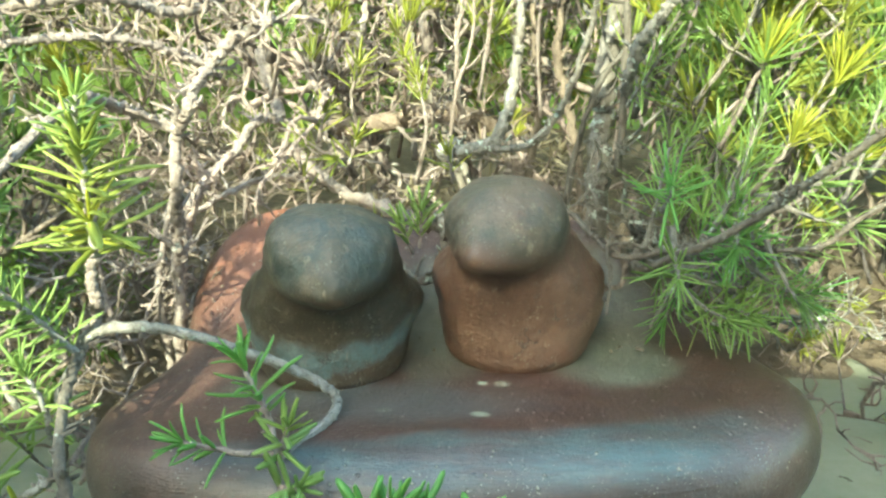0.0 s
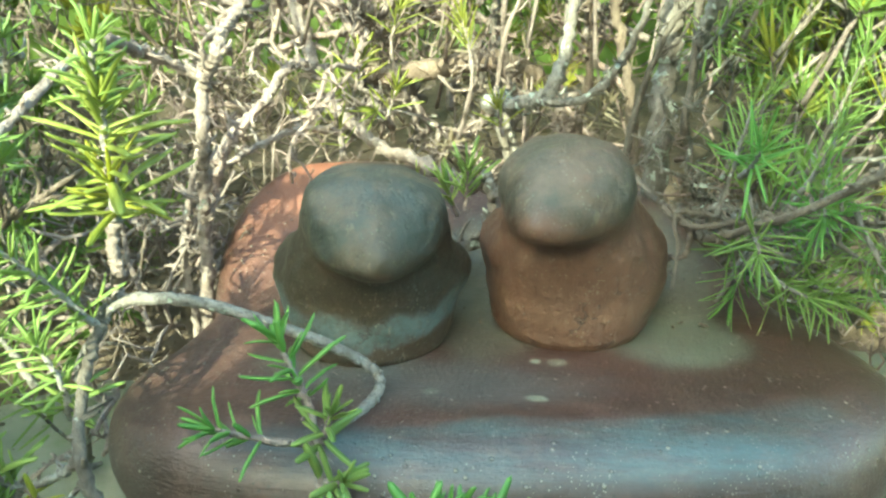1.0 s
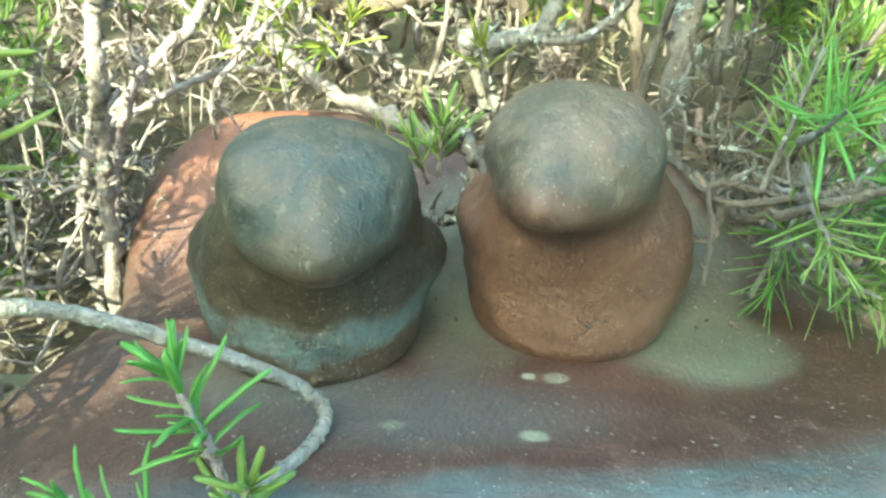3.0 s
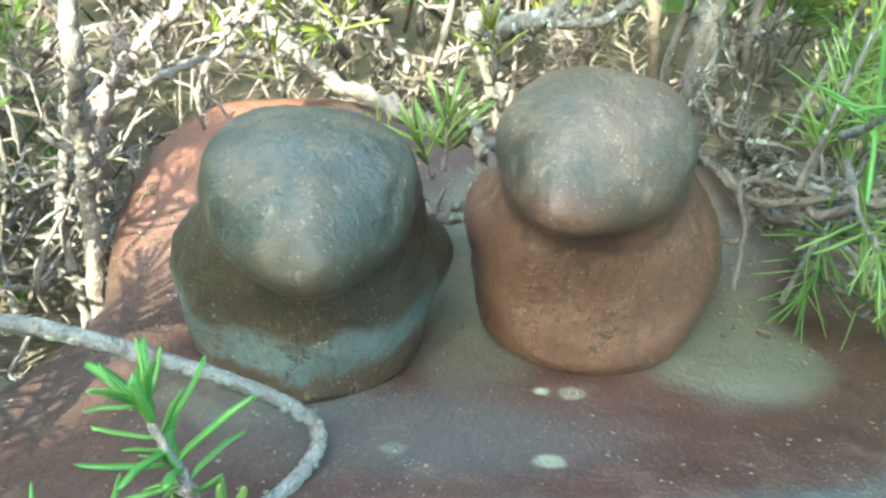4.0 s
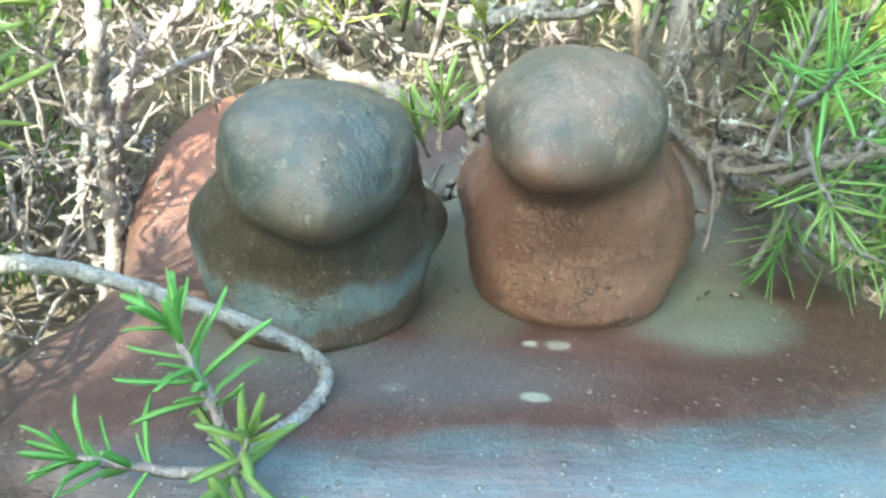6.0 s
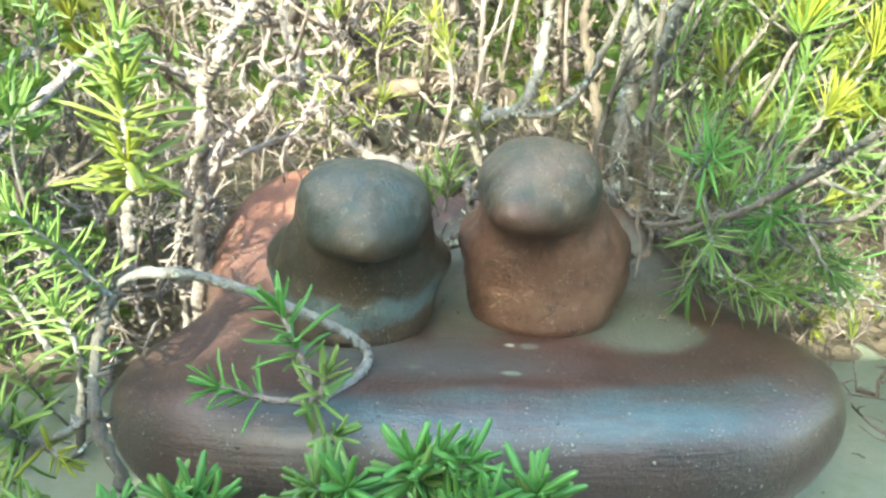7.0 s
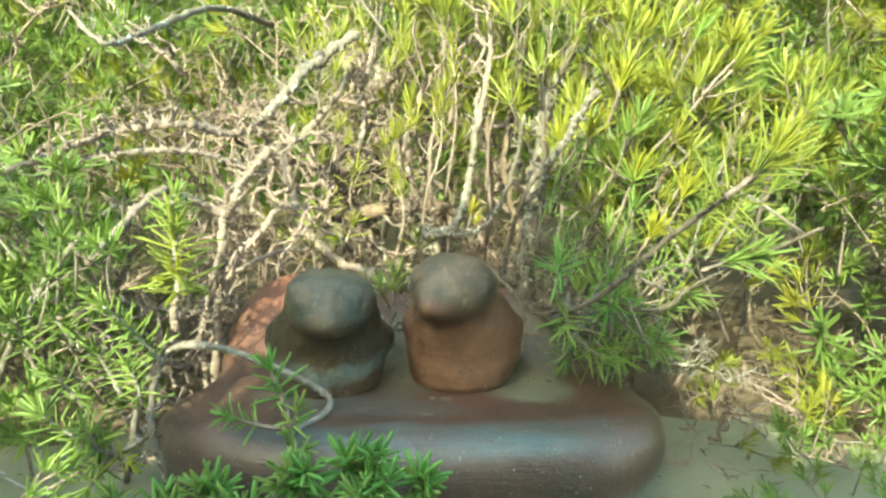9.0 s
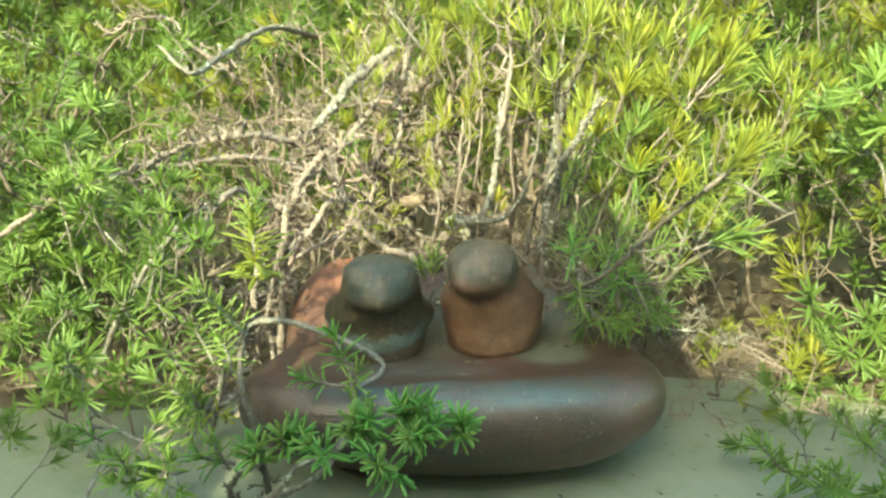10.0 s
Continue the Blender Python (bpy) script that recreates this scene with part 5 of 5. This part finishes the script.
for i, (at, way, size, mat) in enumerate((
        ((0.118, 0.396, 0.126), (0.3, -0.6, -0.12), 0.034, LEAF_FRESH), ((0.100, 0.400, 0.140), (0.1, -0.2, 0.9), 0.058, LEAF_FRESH),
        ((0.125, 0.386, 0.150), (0.3, -0.2, 0.8), 0.042, LEAF_FRESH), ((0.150, 0.376, 0.156), (0.3, -0.4, -0.6), 0.034, LEAF_GREEN),
        ((0.120, 0.402, 0.130), (0.8, -0.2, -0.1), 0.036, LEAF_FRESH), ((0.155, 0.300, 0.213), (0.45, -0.8, 0.7), 0.074, LEAF_YELLOW),
        ((0.094, 0.460, 0.200), (0.2, -0.7, 0.6), 0.058, LEAF_FRESH), ((0.170, 0.420, 0.190), (0.4, 0.0, 0.85), 0.056, LEAF_YELLOW),
        ((0.140, 0.410, 0.160), (0.2, -0.2, 0.9), 0.058, LEAF_FRESH), ((0.110, 0.410, 0.128), (-0.1, -0.7, 0.2), 0.03, LEAF_GREEN),
        ((0.135, 0.405, 0.120), (0.2, -0.7, 0.0), 0.036, LEAF_FRESH), ((0.125, 0.415, 0.105), (0.4, -0.8, 0.1), 0.03, LEAF_GREEN),
        ((0.150, 0.410, 0.135), (0.6, -0.5, 0.3), 0.04, LEAF_FRESH),
        ((0.185, 0.380, 0.170), (0.2, 0.0, 0.9), 0.05, LEAF_FRESH), ((0.205, 0.400, 0.180), (0.3, -0.2, 0.8), 0.055, LEAF_YELLOW),
        ((0.105, 0.450, 0.230), (0.3, -0.5, 0.7), 0.05, LEAF_FRESH),
        ((0.130, 0.440, 0.210), (0.4, -0.3, 0.8), 0.06, LEAF_YELLOW), ((0.115, 0.430, 0.160), (0.1, -0.5, 0.8), 0.045, LEAF_FRESH),
        ((0.155, 0.440, 0.240), (0.2, -0.2, 0.9), 0.06, LEAF_YELLOW), ((0.215, 0.430, 0.230), (0.2, -0.3, 0.9), 0.06, LEAF_YELLOW))):
    at, way = Vector(at), Vector(way).normalized() * size
    near_sprig(east, [at, at + way * 0.5 + Vector((0, 0, -0.002)), at + way], 0.034 if size > 0.07 else 0.03 if mat == LEAF_GOLD else 0.025, mat, BARK_GREY, 60 + i, 0.45 if mat == LEAF_GOLD else 0.4, 0.0028 if mat == LEAF_GOLD else 0.003, fat=0.44)

for k, (tip, way, leaf) in enumerate((((0.157, 0.42, 0.238), (0.25, -0.1, 1), 0.034), ((0.192, 0.415, 0.226), (0.35, -0.2, 1), 0.034), ((0.124, 0.42, 0.267), (0.2, -0.2, 1), 0.03), ((0.168, 0.4, 0.2), (0.3, -0.3, 0.8), 0.028),
                                      ((0.105, 0.43, 0.255), (-0.1, -0.3, 1), 0.028), ((0.21, 0.41, 0.19), (0.6, -0.3, 0.6), 0.028), ((0.145, 0.43, 0.3), (0.2, -0.2, 1), 0.032))):
    tip, way = Vector(tip), Vector(way).normalized()
    near_sprig(east, [tip - way * 0.045 + Vector((0, 0.02, -0.01)), tip - way * 0.015, tip], leaf, LEAF_GOLD, BARK_PALE, 330 + k, 0.72, 0.0019, 0.0012, 0.58, 0.85)
near_sprig(east, [(0.172, 0.256, 0.243), (0.183, 0.244, 0.258), (0.188, 0.241, 0.268)], 0.033, LEAF_LIGHT, BARK_PALE, 351, 0.35, 0.0018, 0.0014, 0.4, 0.95)
near_sprig(east, [(0.172, 0.256, 0.243), (0.184, 0.243, 0.259), (0.19, 0.24, 0.27)], 0.03, LEAF_GOLD, BARK_PALE, 352, 0.5, 0.002, 0.001, 0.4, 0.95)
near_sprig(east, [(0.19, 0.352, 0.184), (0.205, 0.346, 0.192), (0.218, 0.342, 0.196)], 0.036, LEAF_FRESH, BARK_PALE, 353, 0.3, 0.0022, 0.001, 0.6, 0.95)
rng = random.Random(77)
for k in range(16):
    at = Vector((rng.uniform(0.105, 0.16), rng.uniform(0.385, 0.43), rng.uniform(0.105, 0.17)))
    way = Vector((rng.uniform(-0.2, 0.9), rng.uniform(-0.9, 0.0), rng.uniform(-0.25, 0.9))).normalized() * rng.uniform(0.028, 0.045)
    near_sprig(east, [at, at + way * 0.5 + Vector((0, 0, -0.002)), at + way], 0.027, (LEAF_DEEP, LEAF_FRESH)[k % 2], BARK_GREY, 300 + k, 0.55, 0.0026, fat=0.44)

# the shoots in front of the base
front = bush("fresh green rosemary shoots rising in front of the clay base")
put_part("branch", branch_mesh("branch", [(-0.21, 0.4, -0.01), (-0.185, 0.36, 0.05), (-0.165, 0.33, 0.095), (-0.146, 0.312, 0.12), (-0.137, 0.31, 0.1335), (-0.111, 0.315, 0.133), (-0.079, 0.322, 0.12), (-0.055, 0.327, 0.107),
                                          (-0.043, 0.327, 0.097), (-0.045, 0.317, 0.0915), (-0.054, 0.303, 0.0905), (-0.06, 0.29, 0.09)], 0.0026, 0.002, BARK_ASH, random.Random(7), 60, spur_len=0.0024, rough=0.07), front)
branches(front, [
    ([(-0.16, 0.3, 0.0), (-0.13, 0.262, 0.015), (-0.08, 0.255, 0.04), (-0.056, 0.268, 0.075)], 0.003, 0.0018, BARK_GREY, 60),
    ([(-0.13, 0.262, 0.012), (-0.11, 0.24, 0.03), (-0.087, 0.232, 0.06)], 0.0028, 0.0021, BARK_GREY, 50),
], 7)
put_part("branch", branch_mesh("branch", [(-0.137, 0.311, 0.132), (-0.135, 0.311, 0.146), (-0.1343, 0.309, 0.1576), (-0.1308, 0.308, 0.1714), (-0.132, 0.308, 0.185)], 0.0024, 0.0018, BARK_PALE, random.Random(12), 60, spur_len=0.003), front)
near_sprig(front, [(-0.1305, 0.308, 0.166), (-0.1315, 0.308, 0.182), (-0.1317, 0.308, 0.197), (-0.1316, 0.308, 0.2083)], 0.0285, LEAF_LIGHT, BARK_ASH, 79, 0.02, 0.0019, 0.0019, 1.15, 0.22)
near_sprig(front, [(-0.1312, 0.308, 0.168), (-0.131, 0.308, 0.174), (-0.1313, 0.307, 0.179)], 0.027, LEAF_GOLD, BARK_PALE, 78, 0.1, 0.0034, 0.0012, 0.95, 0.15)
near_sprig(front, [(-0.1316, 0.308, 0.203), (-0.133, 0.308, 0.212), (-0.1325, 0.308, 0.2215), (-0.1305, 0.307, 0.228)], 0.0175, LEAF_PALE, BARK_ASH, 77, 0.1, 0.0021, 0.0017, 1.25, 0.35)
for k, (pts, leaf, mat, bare) in enumerate((
        ([(-0.1400, 0.3050, 0.1251), (-0.1485, 0.3000, 0.1375), (-0.1558, 0.2950, 0.1492), (-0.1677, 0.2880, 0.1643)], 0.021, LEAF_PALE, 0.12),
        ([(-0.1580, 0.2700, 0.0810), (-0.1660, 0.2670, 0.0860), (-0.1750, 0.2620, 0.0945), (-0.1897, 0.2550, 0.1095)], 0.022, LEAF_PALE, 0.1),
        ([(-0.1462, 0.2850, 0.0998), (-0.1462, 0.2820, 0.1166), (-0.1514, 0.2800, 0.1308)], 0.018, LEAF_PALE, 0.1),
        ([(-0.1603, 0.2900, 0.1095), (-0.1680, 0.2900, 0.1250), (-0.1732, 0.2880, 0.1358)], 0.018, LEAF_GREEN, 0.1),
        ([(-0.2076, 0.3300, 0.1263), (-0.2117, 0.3250, 0.1389), (-0.2174, 0.3200, 0.1492)], 0.021, LEAF_GREEN, 0.2),
        ([(-0.2341, 0.3300, 0.1140), (-0.2376, 0.3250, 0.1305), (-0.2390, 0.3200, 0.1466)], 0.021, LEAF_GREEN, 0.2),
        ([(-0.1778, 0.2800, 0.1057), (-0.1846, 0.2750, 0.1177), (-0.1897, 0.2700, 0.1278)], 0.018, LEAF_GREEN, 0.2))):
    near_sprig(front, pts, leaf, mat, BARK_ASH, 180 + k, bare, 0.0022, 0.0014, 1.15, 0.25)
for i, (pts, size) in enumerate((
        ([(0.3, 0.33, 0.005), (0.255, 0.305, 0.03), (0.232, 0.295, 0.055)], 0.02),
        ([(0.31, 0.32, 0.004), (0.29, 0.29, 0.02), (0.278, 0.275, 0.045)], 0.02))):
    near_sprig(front, pts, size * 1.1, LEAF_FRESH, BARK_PALE, 82 + i, 0.12, 0.0037, 0.0013, 1.15)
for k, (at, tip, leaf, bare) in enumerate((((-0.062, 0.284, 0.113), (-0.071, 0.288, 0.131), 0.021, 0.0), ((-0.057, 0.279, 0.097), (-0.052, 0.274, 0.112), 0.018, 0.1),
                                           ((-0.058, 0.279, 0.097), (-0.09, 0.271, 0.107), 0.018, 0.55), ((-0.056, 0.276, 0.085), (-0.048, 0.268, 0.09), 0.019, 0.0))):
    near_sprig(front, [Vector(at), Vector(at).lerp(Vector(tip), 0.5) + Vector((0, 0, -0.001)), Vector(tip)], leaf, (LEAF_DEEP, LEAF_PALE)[k % 2], BARK_PALE, 170 + k, bare, 0.0032, 0.0014, 1.45)
put_part("branch", branch_mesh("branch", [(-0.057, 0.27, 0.072), (-0.056, 0.275, 0.085), (-0.058, 0.28, 0.1), (-0.064, 0.285, 0.118)], 0.0017, 0.0012, BARK_PALE, random.Random(3), 100, spur_len=0.004), front)
# seven whorled shoots along the two low branches: heart, way, spread and count of the sprigs
rng = random.Random(99)
for w, (heart, way, spread, count) in enumerate((
        ((0.017, 0.238, 0.086), (0.45, -0.5, 0.45), 0.6, 3), ((-0.0165, 0.236, 0.095), (0.1, -0.5, 0.75), 0.95, 5), ((-0.0055, 0.228, 0.088), (0.25, -0.7, 0.3), 0.7, 4),
        ((-0.041, 0.238, 0.086), (-0.3, -0.6, 0.5), 0.75, 4), ((-0.063, 0.222, 0.077), (-0.35, -0.6, 0.4), 0.7, 3), ((-0.027, 0.218, 0.072), (0.0, -0.8, 0.2), 0.7, 3),
        ((-0.1, 0.25, 0.066), (0.3, -0.4, 0.7), 0.7, 3), ((-0.119, 0.246, 0.056), (-0.1, -0.5, 0.7), 0.7, 3), ((-0.142, 0.25, 0.052), (-0.4, -0.4, 0.6), 0.7, 2))):
    heart = Vector(heart)
    for k in range(count):
        d = (Vector(way).normalized() + spread * Vector((rng.uniform(-1, 1), rng.uniform(-0.6, 0.6), rng.uniform(-0.7, 0.7)))).normalized() * rng.uniform(0.011, 0.021)
        near_sprig(front, [heart - d * 0.4, heart + d * 0.4 + Vector((0, 0, -0.001)), heart + d], rng.uniform(0.016, 0.02), LEAF_DEEP if (w + k) % 3 else LEAF_FRESH, BARK_PALE, 500 + 10 * w + k, 0.35, 0.0028, 0.0011, 1.4, 0.3)
branches(front, [
    ([(-0.087, 0.232, 0.06), (-0.062, 0.232, 0.072), (-0.041, 0.24, 0.083), (-0.016, 0.241, 0.088), (0.017, 0.24, 0.085)], 0.0021, 0.0012, BARK_GREY, 70),
    ([(-0.018, 0.242, 0.086), (-0.016, 0.24, 0.097)], 0.0014, 0.001, BARK_GREY, 70),
    ([(-0.041, 0.24, 0.083), (-0.028, 0.228, 0.076)], 0.0013, 0.001, BARK_GREY, 70),
    ([(-0.15, 0.28, 0.0), (-0.143, 0.262, 0.03), (-0.12, 0.25, 0.05), (-0.1, 0.252, 0.064)], 0.0021, 0.0012, BARK_GREY, 60),
    # the dark stalk beside the hull and its side twig
    ([(-0.112, 0.262, 0.0), (-0.117, 0.257, 0.04), (-0.121, 0.257, 0.072), (-0.131, 0.26, 0.1), (-0.139, 0.285, 0.118), (-0.141, 0.306, 0.127)], 0.0026, 0.0018, BARK_DARK, 60),
    ([(-0.131, 0.26, 0.1), (-0.146, 0.266, 0.088), (-0.158, 0.27, 0.081)], 0.0016, 0.0013, BARK_ASH, 120),
    # bare twigs low over the paving
    ([(-0.29, 0.34, 0.05), (-0.262, 0.3, 0.045), (-0.25, 0.28, 0.03), (-0.255, 0.25, 0.0)], 0.0022, 0.0014, BARK_ASH, 60),
    ([(-0.27, 0.32, 0.055), (-0.235, 0.295, 0.05), (-0.205, 0.285, 0.04), (-0.18, 0.27, 0.01)], 0.0015, 0.001, BARK_ASH, 80),
    ([(-0.16, 0.27, 0.08), (-0.18, 0.272, 0.068), (-0.2, 0.27, 0.055), (-0.212, 0.262, 0.035)], 0.0012, 0.0008, BARK_PALE, 60),
], 8)
for k, (at, way, mat) in enumerate((((-0.16, 0.27, 0.08), (-0.35, -0.3, -0.6), LEAF_FRESH), ((-0.158, 0.27, 0.081), (0.55, -0.5, 0.12), LEAF_GOLD), ((-0.165, 0.268, 0.085), (-0.1, -0.4, 0.6), LEAF_PALE),
                                   ((-0.21, 0.245, 0.045), (0.1, -0.4, 0.5), LEAF_FRESH), ((-0.185, 0.25, 0.04), (0.3, -0.4, 0.6), LEAF_FRESH), ((-0.245, 0.28, 0.05), (-0.2, -0.5, 0.5), LEAF_DEEP))):
    at, way = Vector(at), Vector(way).normalized() * 0.02
    near_sprig(front, [at, at + way * 0.5, at + way], 0.019 if mat != LEAF_GOLD else 0.015, mat, BARK_PALE, 620 + k, 0.3, 0.004, 0.0011, 1.2, 0.35)
for k, (at, way, leaf) in enumerate((((-0.013, 0.44, 0.131), (0.05, -0.1, 1), 0.024), ((-0.017, 0.44, 0.128), (-0.35, -0.2, 1), 0.021), ((-0.03, 0.44, 0.134), (-0.5, -0.1, 0.8), 0.015), ((-0.08, 0.475, 0.15), (-0.1, -0.2, 1), 0.017),
                                     ((-0.078, 0.5, 0.18), (0.3, -0.3, 1), 0.022), ((0.005, 0.46, 0.165), (-0.2, -0.3, 1), 0.018), ((-0.06, 0.5, 0.165), (0.35, -0.2, 1), 0.02))):
    at, way = Vector(at), Vector(way).normalized() * leaf * 1.5
    near_sprig(back, [at, at + way * 0.3, at + way * 0.6], leaf, LEAF_YELLOW if k > 1 else LEAF_PALE, BARK_PALE, 150 + k, 0.35, 0.005 if k > 1 else 0.003, 0.001, 1.0, 0.7)


# ---- bits lying on the clay ----
def leaf_fragment(at, size, seed):
    """A torn, curled piece of dry leaf."""
    rng = random.Random(seed)
    verts, faces = [], []
    for i in range(5):
        for s in (-1, 0, 1):
            w = size * (0.28 - 0.06 * abs(i - 2)) * rng.uniform(0.7, 1.2)
            verts.append(Vector(((i - 2) * size * 0.28, s * w, 0.0007 + abs(s) * size * 0.14 * rng.uniform(0.4, 1.4) + 0.0006 * (i % 2))))
    n = len(verts)
    verts += [v - Vector((0, 0, 0.0005)) for v in verts]
    for i in range(4):
        for s in range(2):
            a = i * 3 + s
            faces.append((a, a + 3, a + 4, a + 1))
            faces.append((n + a, n + a + 1, n + a + 4, n + a + 3))
    ob = new("leaf_fragment", mesh_of("leaf_fragment", verts, faces, [BARK_BROWN]))
    ob.matrix_basis = pose(*at, 0, 0, rng.uniform(0, 180))
    return tagged(ob, "tiny dry brown leaf fragment lying on maroon clay", "leaf", "dry bits on the clay")


for k, (x, y, size) in enumerate(((0.093, 0.408, 0.0035), (0.080, 0.358, 0.003), (0.103, 0.405, 0.0045), (0.041, 0.348, 0.003), (-0.004, 0.402, 0.0028), (0.088, 0.403, 0.0025), (0.066, 0.352, 0.002), (-0.012, 0.418, 0.0025))):
    leaf_fragment((x, y, 0.0862), size, 200 + k)
